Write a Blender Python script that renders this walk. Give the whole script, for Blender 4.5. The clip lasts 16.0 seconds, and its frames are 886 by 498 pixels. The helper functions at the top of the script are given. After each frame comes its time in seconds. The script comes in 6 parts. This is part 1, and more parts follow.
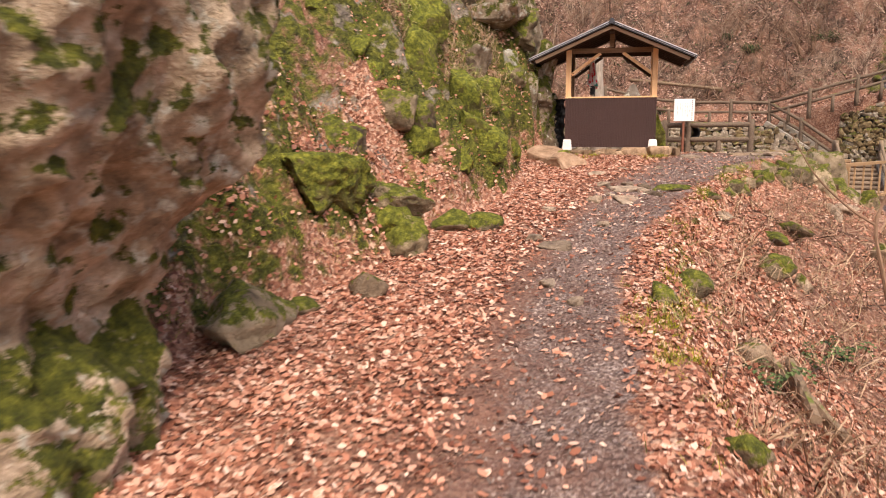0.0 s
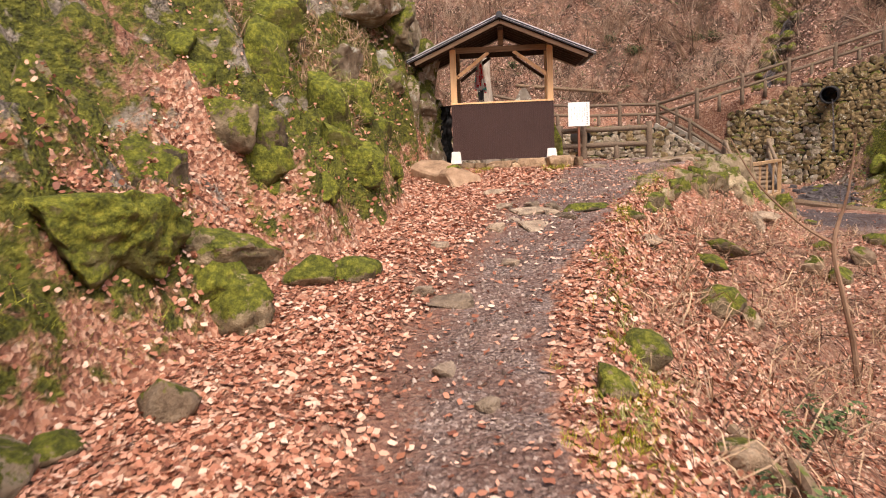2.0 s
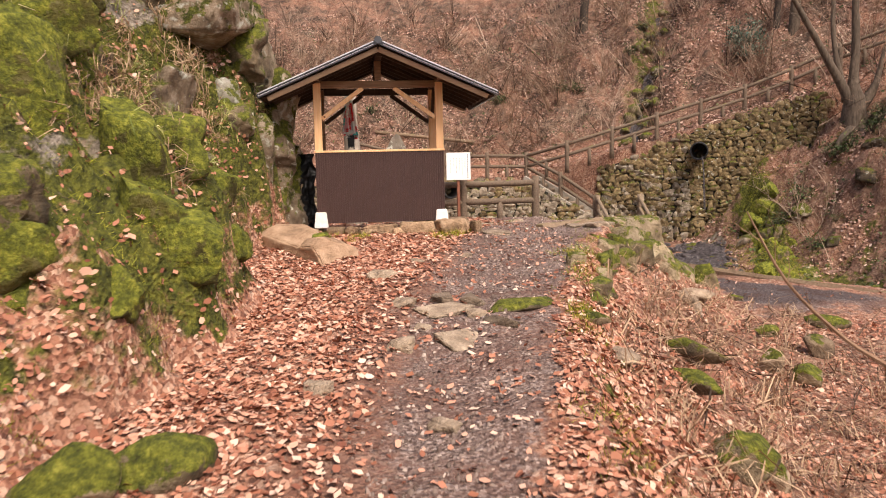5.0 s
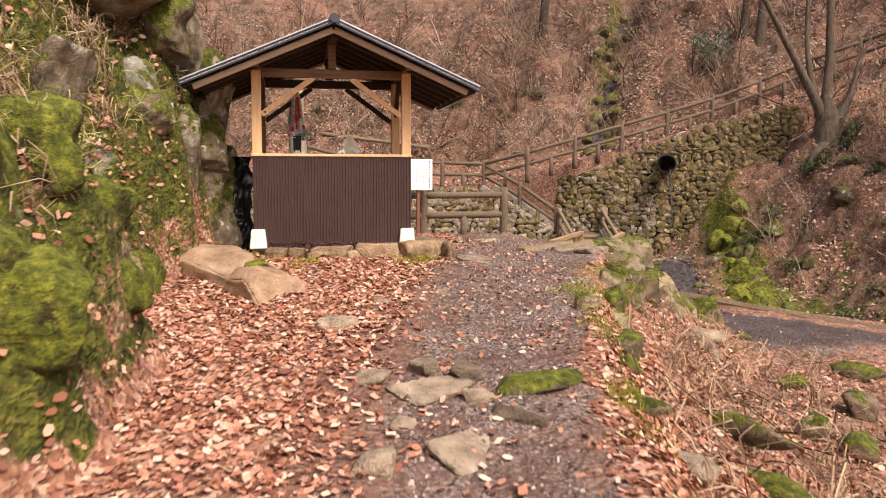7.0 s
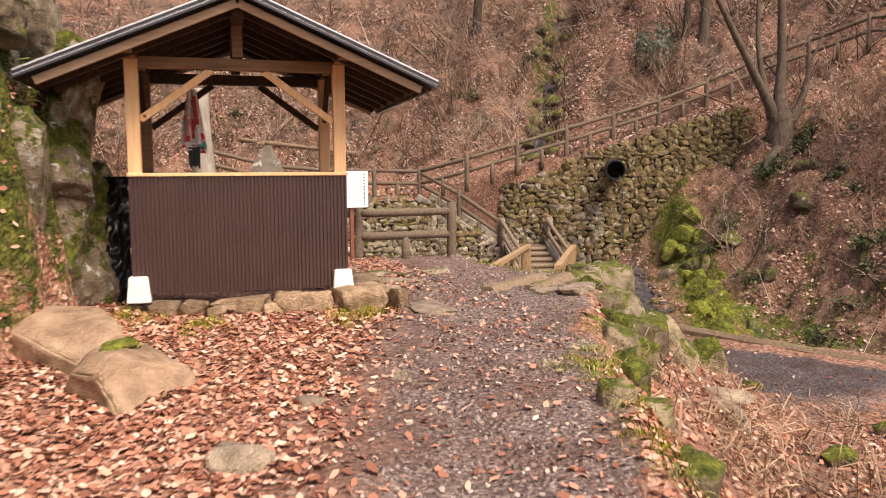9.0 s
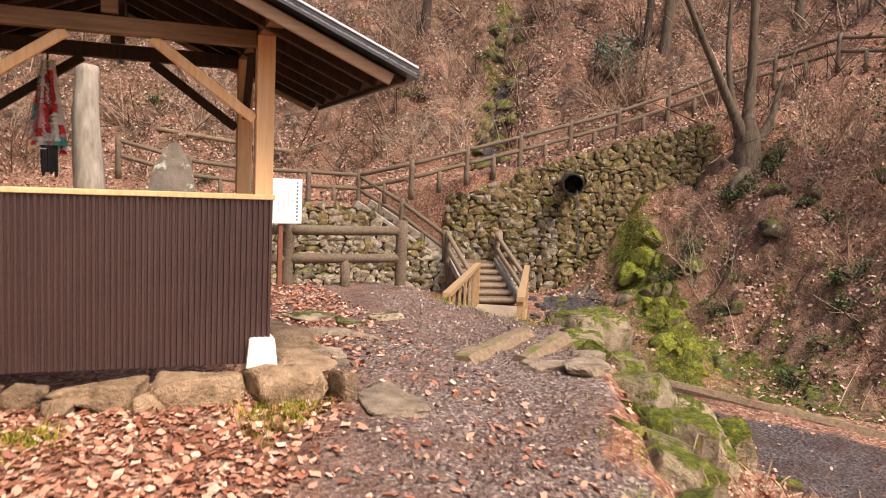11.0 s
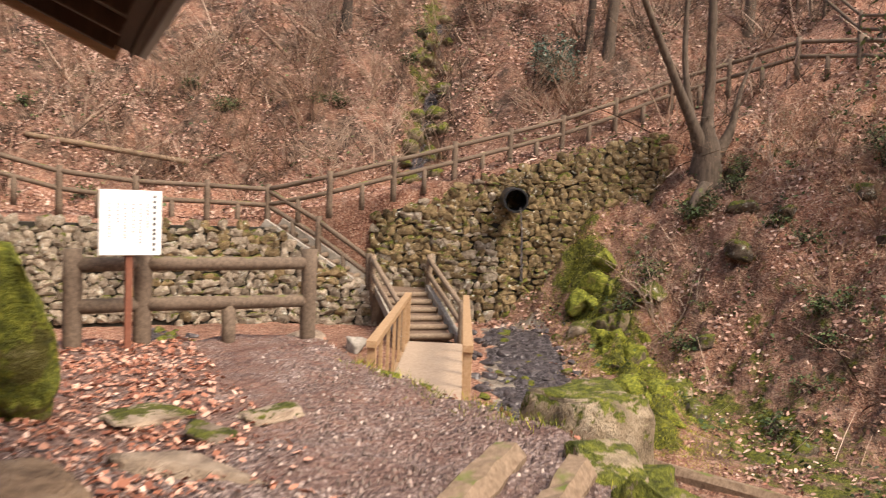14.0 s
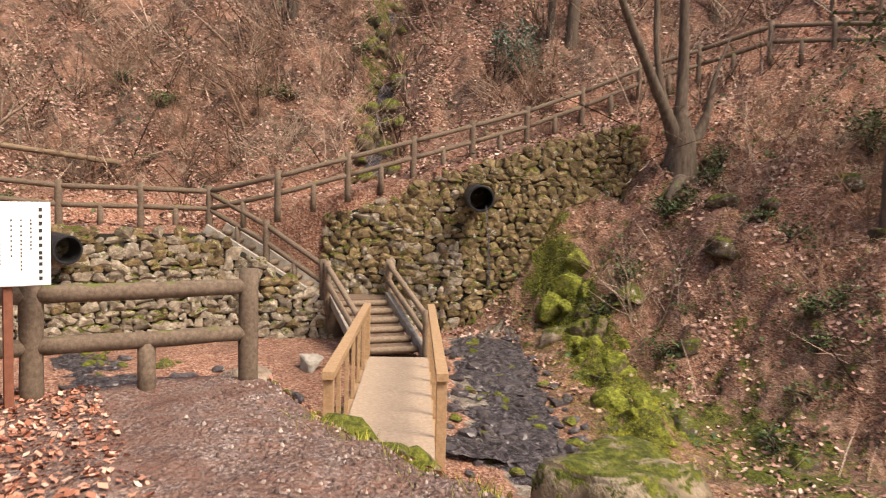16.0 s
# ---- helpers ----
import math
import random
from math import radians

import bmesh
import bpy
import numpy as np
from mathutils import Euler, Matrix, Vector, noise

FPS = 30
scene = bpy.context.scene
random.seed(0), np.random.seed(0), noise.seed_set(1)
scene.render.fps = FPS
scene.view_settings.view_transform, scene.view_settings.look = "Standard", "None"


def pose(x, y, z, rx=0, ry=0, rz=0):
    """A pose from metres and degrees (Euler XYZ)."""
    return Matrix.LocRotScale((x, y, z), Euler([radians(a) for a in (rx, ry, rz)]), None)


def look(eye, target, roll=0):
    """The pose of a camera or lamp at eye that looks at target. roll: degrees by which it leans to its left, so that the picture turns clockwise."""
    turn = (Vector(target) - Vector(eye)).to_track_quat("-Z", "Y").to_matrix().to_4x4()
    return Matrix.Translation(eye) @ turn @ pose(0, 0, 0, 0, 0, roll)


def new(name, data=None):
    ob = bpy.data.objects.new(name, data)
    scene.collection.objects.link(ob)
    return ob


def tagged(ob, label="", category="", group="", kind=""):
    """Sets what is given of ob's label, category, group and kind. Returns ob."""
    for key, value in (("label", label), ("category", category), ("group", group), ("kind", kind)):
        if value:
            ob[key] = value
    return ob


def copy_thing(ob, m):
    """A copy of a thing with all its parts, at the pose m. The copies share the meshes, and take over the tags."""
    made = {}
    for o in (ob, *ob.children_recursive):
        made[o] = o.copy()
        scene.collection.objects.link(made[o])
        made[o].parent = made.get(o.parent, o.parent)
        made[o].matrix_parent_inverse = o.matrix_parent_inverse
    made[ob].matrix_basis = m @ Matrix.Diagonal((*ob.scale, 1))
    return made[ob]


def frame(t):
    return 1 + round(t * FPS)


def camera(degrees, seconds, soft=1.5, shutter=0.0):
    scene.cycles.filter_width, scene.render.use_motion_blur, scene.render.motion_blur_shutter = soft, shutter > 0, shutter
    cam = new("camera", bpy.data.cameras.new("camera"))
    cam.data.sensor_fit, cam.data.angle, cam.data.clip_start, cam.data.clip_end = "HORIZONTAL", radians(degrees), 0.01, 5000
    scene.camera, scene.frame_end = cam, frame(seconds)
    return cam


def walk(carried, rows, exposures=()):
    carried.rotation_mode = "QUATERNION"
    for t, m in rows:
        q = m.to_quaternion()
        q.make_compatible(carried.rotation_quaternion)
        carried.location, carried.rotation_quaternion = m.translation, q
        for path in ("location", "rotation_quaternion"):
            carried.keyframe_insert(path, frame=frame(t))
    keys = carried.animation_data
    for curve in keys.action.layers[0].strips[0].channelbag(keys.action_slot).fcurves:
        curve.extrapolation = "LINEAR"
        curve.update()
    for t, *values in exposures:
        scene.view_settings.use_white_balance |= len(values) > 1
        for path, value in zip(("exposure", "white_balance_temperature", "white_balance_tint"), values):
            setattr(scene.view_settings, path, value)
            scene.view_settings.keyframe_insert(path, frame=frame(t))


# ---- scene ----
cam = camera(59.2, 16.0, soft=1.0, shutter=0.5)
PATH = [
    (0, (0.359, -16.513, 0.579), (-0.093, -14.592, 0.252), -0.4),
    (0.5, (0.332, -15.761, 0.59), (-0.068, -13.829, 0.264), -0.6),
    (1, (0.222, -15.29, 0.586), (-0.077, -13.34, 0.261), -0.6),
    (1.5, (0.207, -14.755, 0.607), (0.002, -12.791, 0.286), -1.3),
    (2, (0.152, -14.209, 0.587), (-0.032, -12.241, 0.282), -2.5),
    (2.5, (0.055, -13.744, 0.604), (-0.07, -11.769, 0.315), -1.8),
    (3, (-0.002, -13.179, 0.638), (-0.062, -11.196, 0.384), -1.5),
    (3.5, (-0.123, -12.66, 0.651), (-0.093, -10.672, 0.433), -0.7),
    (4, (-0.186, -12.122, 0.625), (-0.052, -10.138, 0.411), -0.8),
    (4.2, (-0.218, -11.929, 0.66), (-0.07, -9.946, 0.448), -1.3),
    (6.3, (-0.34, -9.912, 0.73), (-0.026, -7.946, 0.542), 0.3),
    (6.5, (-0.338, -9.709, 0.728), (-0.01, -7.746, 0.536), 0.2),
    (7, (-0.356, -9.176, 0.793), (-0.003, -7.217, 0.603), 0.2),
    (7.5, (-0.348, -8.625, 0.838), (0.062, -6.677, 0.649), 1.0),
    (8, (-0.297, -8.098, 0.85), (0.162, -6.161, 0.66), 1.0),
    (8.5, (-0.215, -7.53, 0.902), (0.272, -5.599, 0.713), 0.7),
    (9, (-0.135, -6.966, 0.972), (0.398, -5.047, 0.789), -0.4),
    (9.2, (-0.086, -6.739, 0.953), (0.477, -4.83, 0.764), 0.3),
    (11.3, (0.235, -4.481, 1.179), (0.956, -2.625, 1.001), 1.8),
    (11.5, (0.241, -4.3, 1.155), (0.971, -2.446, 0.986), -0.9),
    (12, (0.525, -3.894, 1.251), (1.27, -2.048, 1.058), 2.9),
    (12.5, (0.556, -3.361, 1.21), (1.335, -1.527, 1.03), 3.3),
    (13, (0.754, -2.973, 1.213), (1.557, -1.149, 1.051), 1.8),
    (13.4, (1.058, -2.742, 1.221), (1.854, -0.914, 1.065), 2.0),
    (13.5, (1.117, -2.675, 1.221), (1.927, -0.853, 1.069), 2.0),
    (14, (1.253, -2.021, 1.125), (2.133, -0.229, 0.996), 2.5),
    (14.5, (1.578, -1.417, 1.119), (2.647, 0.268, 0.993), 2.9),
    (15, (1.628, -1.246, 1.166), (2.767, 0.393, 1.035), 2.9),
    (15.5, (1.502, -0.923, 1.14), (2.589, 0.751, 1.008), 2.4),
    (16, (1.776, -0.642, 1.188), (2.759, 1.094, 1.053), 1.4),
]
walk(cam, [(t, look(eye, target, roll)) for t, eye, target, roll in PATH], exposures=[(0, 0.97, 7350, 17), (9, 1.04, 7350, 14), (13, 1.2, 7400, 14), (16, 1.14, 7450, 13)])

# ---- world and light ----
world = bpy.data.worlds.new("sky")
scene.world = world
world.use_nodes = True
wn = world.node_tree
sky = wn.nodes.new("ShaderNodeTexSky")
sky.sky_type, sky.sun_disc = "NISHITA", False
sky.sun_elevation, sky.sun_rotation = radians(53), radians(158)
sky.air_density, sky.dust_density = 1.0, 3.0
wn.links.new(sky.outputs[0], wn.nodes["Background"].inputs[0])
wn.nodes["Background"].inputs[1].default_value = 0.12
sun = new("sun", bpy.data.lights.new("sun", "SUN"))
sun.data.energy, sun.data.angle, sun.data.color = 2.1, radians(26), (1.0, 0.95, 0.88)
sun.matrix_world = look((3.6, -9.0, 13.0), (0, 0, 0))


# ---- materials ----
def nodes_of(name, rough=0.9):
    m = bpy.data.materials.new(name)
    m.use_nodes = True
    nt = m.node_tree
    b = nt.nodes["Principled BSDF"]
    b.inputs["Roughness"].default_value = rough
    b.inputs["Specular IOR Level"].default_value = 0.3
    return m, nt, b


def put(nt, kind, **values):
    n = nt.nodes.new(kind)
    for k, v in values.items():
        n.inputs[k.replace("_", " ")].default_value = v
    return n


def coords(nt, scale=(1, 1, 1), kind="Object"):
    c = nt.nodes.new("ShaderNodeTexCoord")
    m = put(nt, "ShaderNodeMapping")
    m.inputs["Scale"].default_value = scale
    nt.links.new(c.outputs[kind], m.inputs[0])
    return m.outputs[0]


def world_coords(nt):
    return nt.nodes.new("ShaderNodeNewGeometry").outputs["Position"]


def noise_at(nt, vec, scale, detail=4, rough=0.6):
    n = put(nt, "ShaderNodeTexNoise", Scale=scale, Detail=detail, Roughness=rough)
    nt.links.new(vec, n.inputs["Vector"])
    return n.outputs["Fac"]


def ramp(nt, fac, stops):
    r = nt.nodes.new("ShaderNodeValToRGB")
    e = r.color_ramp.elements
    while len(e) < len(stops):
        e.new(0.5)
    for i, (p, c) in enumerate(stops):
        e[i].position, e[i].color = p, (*c, 1) if len(c) == 3 else c
    nt.links.new(fac, r.inputs[0])
    return r.outputs[0]


def mixed(nt, fac, a, b, blend="MIX"):
    n = nt.nodes.new("ShaderNodeMix")
    n.data_type, n.blend_type = "RGBA", blend
    for sock, v in ((n.inputs[0], fac), (n.inputs[6], a), (n.inputs[7], b)):
        if isinstance(v, (int, float)):
            sock.default_value = v
        elif isinstance(v, tuple):
            sock.default_value = (*v, 1)
        else:
            nt.links.new(v, sock)
    return n.outputs[2]


def maths(nt, op, a, b=0.0, c=0.0):
    n = nt.nodes.new("ShaderNodeMath")
    n.operation = op
    for sock, v in zip(n.inputs, (a, b, c)):
        if isinstance(v, (int, float)):
            sock.default_value = v
        else:
            nt.links.new(v, sock)
    return n.outputs[0]


def bump(nt, b, height, strength=0.5, dist=0.02):
    n = put(nt, "ShaderNodeBump", Strength=strength, Distance=dist)
    nt.links.new(height, n.inputs["Height"])
    nt.links.new(n.outputs[0], b.inputs["Normal"])


def finish(nt, b, col, rough=None):
    nt.links.new(col, b.inputs["Base Color"])
    if rough is not None:
        nt.links.new(rough, b.inputs["Roughness"])


def up_facing(nt):
    s = nt.nodes.new("ShaderNodeSeparateXYZ")
    nt.links.new(nt.nodes.new("ShaderNodeNewGeometry").outputs["Normal"], s.inputs[0])
    return s.outputs[2]


def ground_material():
    m, nt, b = nodes_of("leaf_litter_ground", 0.95)
    p = world_coords(nt)
    # fallen leaves: two sizes of cells with a colour each
    def cells(scale):
        v = put(nt, "ShaderNodeTexVoronoi", Scale=scale, Randomness=1.0)
        w = mixed(nt, 0.06, p, noise_colour(nt, p, 9.0))
        nt.links.new(w, v.inputs["Vector"])
        s = nt.nodes.new("ShaderNodeSeparateColor")
        nt.links.new(v.outputs["Color"], s.inputs[0])
        return s.outputs[0], v.outputs["Distance"]
    c1, d1 = cells(17.0)
    c2, d2 = cells(31.0)
    leaf = [(0.0, (0.16, 0.065, 0.043)), (0.3, (0.29, 0.122, 0.077)), (0.55, (0.4, 0.19, 0.122)), (0.8, (0.5, 0.28, 0.19)), (1.0, (0.62, 0.42, 0.31))]
    litter = mixed(nt, maths(nt, "LESS_THAN", d1, 0.42), ramp(nt, c2, leaf), ramp(nt, c1, leaf))
    big = noise_at(nt, p, 0.55, 5)
    litter = mixed(nt, ramp(nt, big, [(0.42, (0, 0, 0)), (0.62, (1, 1, 1))]), litter, mixed(nt, 0.4, litter, (0.13, 0.07, 0.045)))
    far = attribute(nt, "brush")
    # near-black stops paint shade between the stems; the upper stops are twig colour
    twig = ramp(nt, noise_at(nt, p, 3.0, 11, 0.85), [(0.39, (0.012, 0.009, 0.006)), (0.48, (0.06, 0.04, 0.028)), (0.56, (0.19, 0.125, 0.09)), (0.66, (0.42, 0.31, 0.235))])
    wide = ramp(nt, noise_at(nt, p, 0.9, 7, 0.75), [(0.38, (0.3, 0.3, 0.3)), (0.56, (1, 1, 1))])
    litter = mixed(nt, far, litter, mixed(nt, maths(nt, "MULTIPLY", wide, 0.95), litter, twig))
    # gravel with pebbles
    v = put(nt, "ShaderNodeTexVoronoi", Scale=55.0)
    nt.links.new(p, v.inputs["Vector"])
    s = nt.nodes.new("ShaderNodeSeparateColor")
    nt.links.new(v.outputs["Color"], s.inputs[0])
    peb = ramp(nt, s.outputs[0], [(0.0, (0.085, 0.055, 0.047)), (0.5, (0.19, 0.137, 0.118)), (0.85, (0.31, 0.235, 0.205)), (1.0, (0.48, 0.39, 0.345))])
    soil = ramp(nt, noise_at(nt, p, 3.0, 6), [(0.35, (0.1, 0.045, 0.032)), (0.65, (0.19, 0.098, 0.072))])
    grav = mixed(nt, ramp(nt, noise_at(nt, p, 2.2, 5), [(0.35, (0.2, 0.2, 0.2)), (0.6, (0.9, 0.9, 0.9))]), soil, peb)
    edge = maths(nt, "ADD", attribute(nt, "gravel"), maths(nt, "MULTIPLY", maths(nt, "SUBTRACT", noise_at(nt, p, 4.0, 6), 0.5), 1.3))
    # damp, darker gravel beside the stream
    wet = ramp(nt, maths(nt, "ADD", attribute(nt, "damp"), maths(nt, "MULTIPLY", maths(nt, "SUBTRACT", noise_at(nt, p, 2.6, 5), 0.5), 0.8)), [(0.35, (0, 0, 0)), (0.65, (1, 1, 1))])
    grav = mixed(nt, wet, grav, mixed(nt, 1.0, grav, (0.5, 0.55, 0.62), "MULTIPLY"))
    col = mixed(nt, ramp(nt, edge, [(0.42, (0, 0, 0)), (0.6, (1, 1, 1))]), litter, grav)
    earth = attribute(nt, "earth")
    e2 = maths(nt, "ADD", earth, maths(nt, "MULTIPLY", maths(nt, "SUBTRACT", noise_at(nt, p, 7.0, 6), 0.5), 1.0))
    col = mixed(nt, ramp(nt, e2, [(0.45, (0, 0, 0)), (0.75, (0.8, 0.8, 0.8))]), col, mixed(nt, 0.35, soil, litter))
    # moss
    mo = maths(nt, "ADD", attribute(nt, "moss"), maths(nt, "MULTIPLY", maths(nt, "SUBTRACT", noise_at(nt, p, 2.4, 7, 0.7), 0.5), 1.6))
    green = ramp(nt, noise_at(nt, p, 11.0, 8, 0.75), [(0.34, (0.016, 0.017, 0.005)), (0.48, (0.065, 0.07, 0.011)), (0.6, (0.14, 0.14, 0.022)), (0.72, (0.28, 0.24, 0.055))])
    col = mixed(nt, ramp(nt, mo, [(0.5, (0, 0, 0)), (0.66, (1, 1, 1))]), col, green)
    # bare rock
    ro = maths(nt, "ADD", attribute(nt, "rock"), maths(nt, "MULTIPLY", maths(nt, "SUBTRACT", noise_at(nt, p, 1.7, 6, 0.65), 0.5), 1.6))
    stone = ramp(nt, noise_at(nt, p, 5.0, 8, 0.7), [(0.3, (0.05, 0.042, 0.035)), (0.5, (0.2, 0.165, 0.13)), (0.72, (0.45, 0.4, 0.34))])
    col = mixed(nt, ramp(nt, ro, [(0.52, (0, 0, 0)), (0.62, (1, 1, 1))]), col, stone)
    finish(nt, b, col)
    h = maths(nt, "ADD", maths(nt, "MULTIPLY", d1, 0.8), maths(nt, "ADD", d2, noise_at(nt, p, 40.0, 4)))
    bump(nt, b, h, 0.9, 0.03)
    return m


def noise_colour(nt, vec, scale):
    n = put(nt, "ShaderNodeTexNoise", Scale=scale, Detail=3.0)
    nt.links.new(vec, n.inputs["Vector"])
    return n.outputs["Color"]


def attribute(nt, name):
    a = nt.nodes.new("ShaderNodeAttribute")
    a.attribute_name = name
    return a.outputs["Fac"]


def stone_material(name, dark, mid, light, moss=0.5, lichen=0.0, scale=6.0, fresh=1.0, relief=0.9):
    """Weathered stone: two scales of mottling, moss on what faces up, pale lichen."""
    m, nt, b = nodes_of(name, 0.9)
    p = world_coords(nt)
    n = noise_at(nt, p, scale, 8, 0.68)
    col = ramp(nt, n, [(0.3, dark), (0.5, mid), (0.72, light)])
    rnd = maths(nt, "FRACT", maths(nt, "ADD", nt.nodes.new("ShaderNodeObjectInfo").outputs["Random"], nt.nodes.new("ShaderNodeNewGeometry").outputs["Random Per Island"]))
    tint = ramp(nt, rnd, [(0.0, (0.62, 0.58, 0.54)), (0.5, (1.0, 0.95, 0.9)), (1.0, (1.3, 1.24, 1.16))])
    col = mixed(nt, 1.0, col, tint, "MULTIPLY")
    if lichen:
        col = mixed(nt, ramp(nt, noise_at(nt, p, 9.0, 5), [(0.62 - lichen * 0.2, (0, 0, 0)), (0.7, (1, 1, 1))]), col, (0.55, 0.56, 0.48))
    if moss:
        f = maths(nt, "ADD", maths(nt, "MULTIPLY", up_facing(nt), 0.38), maths(nt, "MULTIPLY_ADD", noise_at(nt, p, 4.2, 8, 0.72), 2.4, -0.58))
        green = ramp(nt, noise_at(nt, p, 14.0, 9, 0.8), [(p, tuple(v * fresh for v in c)) for p, c in ((0.34, (0.016, 0.018, 0.004)), (0.47, (0.06, 0.068, 0.009)), (0.56, (0.12, 0.125, 0.016)), (0.68, (0.24, 0.23, 0.04)))])
        col = mixed(nt, ramp(nt, f, [(1.0 - moss * 0.55, (0, 0, 0)), (1.1 - moss * 0.55, (1, 1, 1))]), col, green)
    finish(nt, b, col)
    bump(nt, b, maths(nt, "ADD", n, noise_at(nt, p, 45.0, 5)), relief, 0.035)
    return m


def wood_material(name, dark, light, rough=0.75, grain=(18, 18, 1.4), moss=0.0, knots=False):
    m, nt, b = nodes_of(name, rough)
    c = coords(nt, grain)
    n = noise_at(nt, c, 2.0, 8, 0.65)
    col = ramp(nt, n, [(0.3, dark), (0.7, light)])
    big = noise_at(nt, world_coords(nt), 3.0, 4)
    col = mixed(nt, maths(nt, "MULTIPLY", big, 0.5), col, dark)
    if knots:
        v = put(nt, "ShaderNodeTexVoronoi", Scale=3.2)
        nt.links.new(coords(nt, (1, 1, 1)), v.inputs["Vector"])
        col = mixed(nt, ramp(nt, v.outputs["Distance"], [(0.035, (1, 1, 1)), (0.06, (0, 0, 0))]), col, (0.25, 0.09, 0.03))
    if moss:
        f = maths(nt, "ADD", maths(nt, "MULTIPLY", up_facing(nt), 0.4), noise_at(nt, world_coords(nt), 4.0, 6))
        col = mixed(nt, ramp(nt, f, [(1.0 - moss * 0.5, (0, 0, 0)), (1.15 - moss * 0.5, (1, 1, 1))]), col, (0.12, 0.14, 0.03))
    finish(nt, b, col)
    bump(nt, b, n, 0.35, 0.008)
    return m


def plain_material(name, a, c, rough=0.6, scale=8.0, metal=0.0, rand=0.0):
    m, nt, b = nodes_of(name, rough)
    b.inputs["Metallic"].default_value = metal
    n = noise_at(nt, world_coords(nt), scale, 6, 0.65)
    finish(nt, b, ramp(nt, n, [(0.3, a), (0.7, c)]))
    bump(nt, b, n, 0.15, 0.005)
    return m


def leaf_material(name, stops, translucent=True, rough=0.6):
    m, nt, b = nodes_of(name, rough)
    r = nt.nodes.new("ShaderNodeNewGeometry").outputs["Random Per Island"]
    finish(nt, b, ramp(nt, r, stops))
    return m


M_GROUND = ground_material()
M_ROCK = stone_material("brown_rock", (0.09, 0.06, 0.04), (0.27, 0.2, 0.14), (0.46, 0.38, 0.29), 0.12)
M_MOSSROCK = stone_material("mossy_rock", (0.045, 0.036, 0.024), (0.17, 0.135, 0.088), (0.38, 0.31, 0.22), 0.62, 0.0, 6.0, 1.25)
M_BROWN = stone_material("bare_brown_stone", (0.12, 0.08, 0.052), (0.33, 0.23, 0.15), (0.5, 0.38, 0.27), -0.2)
M_SLAB = stone_material("tan_slab", (0.12, 0.078, 0.052), (0.3, 0.205, 0.14), (0.44, 0.325, 0.24), -0.25, 0.0, 4.0, 1.0, 0.6)
M_BOULDER = stone_material("half_mossy_boulder", (0.09, 0.07, 0.045), (0.29, 0.235, 0.16), (0.48, 0.41, 0.31), 0.3, 0.0, 4.0, 1.25)
M_MOSSYSLAB = stone_material("thinly_mossed_slab", (0.12, 0.09, 0.07), (0.29, 0.23, 0.175), (0.46, 0.38, 0.3), 0.2)
M_BARE = stone_material("bare_path_stone", (0.12, 0.09, 0.07), (0.29, 0.23, 0.175), (0.46, 0.38, 0.3), -0.1)
M_CRAG = stone_material("pale_crag_rock", (0.045, 0.034, 0.024), (0.3, 0.235, 0.17), (0.62, 0.54, 0.45), 0.72, 0.4, 3.6, 1.0, 1.0)
M_WALLSTONE = stone_material("wall_stone", (0.1, 0.08, 0.06), (0.26, 0.22, 0.17), (0.48, 0.43, 0.36), 0.12, 0.1, 7.0)
M_WALLMOSS = stone_material("mossy_wall_stone", (0.05, 0.036, 0.02), (0.19, 0.14, 0.075), (0.36, 0.28, 0.16), 0.26, 0.05, 7.0)
M_JOINT = plain_material("dark_wall_joint", (0.014, 0.012, 0.009), (0.04, 0.036, 0.026), 0.95, 6.0)
M_CLIFF = stone_material("grey_cliff_rock", (0.02, 0.016, 0.012), (0.085, 0.066, 0.048), (0.26, 0.215, 0.17), 0.5, 0.2, 3.5)
M_TANROCK = stone_material("tan_cliff_rock", (0.05, 0.036, 0.026), (0.22, 0.17, 0.12), (0.46, 0.39, 0.31), 0.42, 0.22, 4.0)
M_CUSHION = stone_material("moss_cushion", (0.04, 0.04, 0.01), (0.09, 0.085, 0.02), (0.2, 0.18, 0.1), 0.95, 0.0, 6.0, 1.5)
M_FRESH = stone_material("fresh_moss_cushion", (0.06, 0.06, 0.012), (0.14, 0.14, 0.03), (0.25, 0.22, 0.1), 1.0, 0.0, 6.0, 1.9)
M_LICHEN = stone_material("lichen_rock", (0.16, 0.15, 0.12), (0.38, 0.37, 0.32), (0.6, 0.6, 0.55), 0.35, 0.3, 4.0)
M_WET = plain_material("wet_dark_stone", (0.018, 0.015, 0.015), (0.12, 0.1, 0.1), 0.35, 22.0)
M_EARTH = plain_material("trodden_earth", (0.1, 0.065, 0.045), (0.21, 0.145, 0.1), 0.95, 9.0)
M_TRIM = plain_material("pale_metal_trim", (0.68, 0.7, 0.74), (0.82, 0.83, 0.86), 0.35, 4.0, 0.5)
M_STELE = stone_material("grey_stele", (0.2, 0.175, 0.15), (0.34, 0.3, 0.26), (0.46, 0.42, 0.37), 0.0, 0.12, 5.0, 1.0, 0.25)
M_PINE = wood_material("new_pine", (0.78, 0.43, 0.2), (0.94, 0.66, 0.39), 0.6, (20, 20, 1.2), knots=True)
# darker wood for the rear frame, ridge, rafters, fascia and roof underside
M_DARKWOOD = wood_material("dark_brown_timber", (0.03, 0.016, 0.01), (0.085, 0.045, 0.028), 0.7)
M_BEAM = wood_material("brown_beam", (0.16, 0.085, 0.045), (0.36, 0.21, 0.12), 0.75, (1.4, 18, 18))
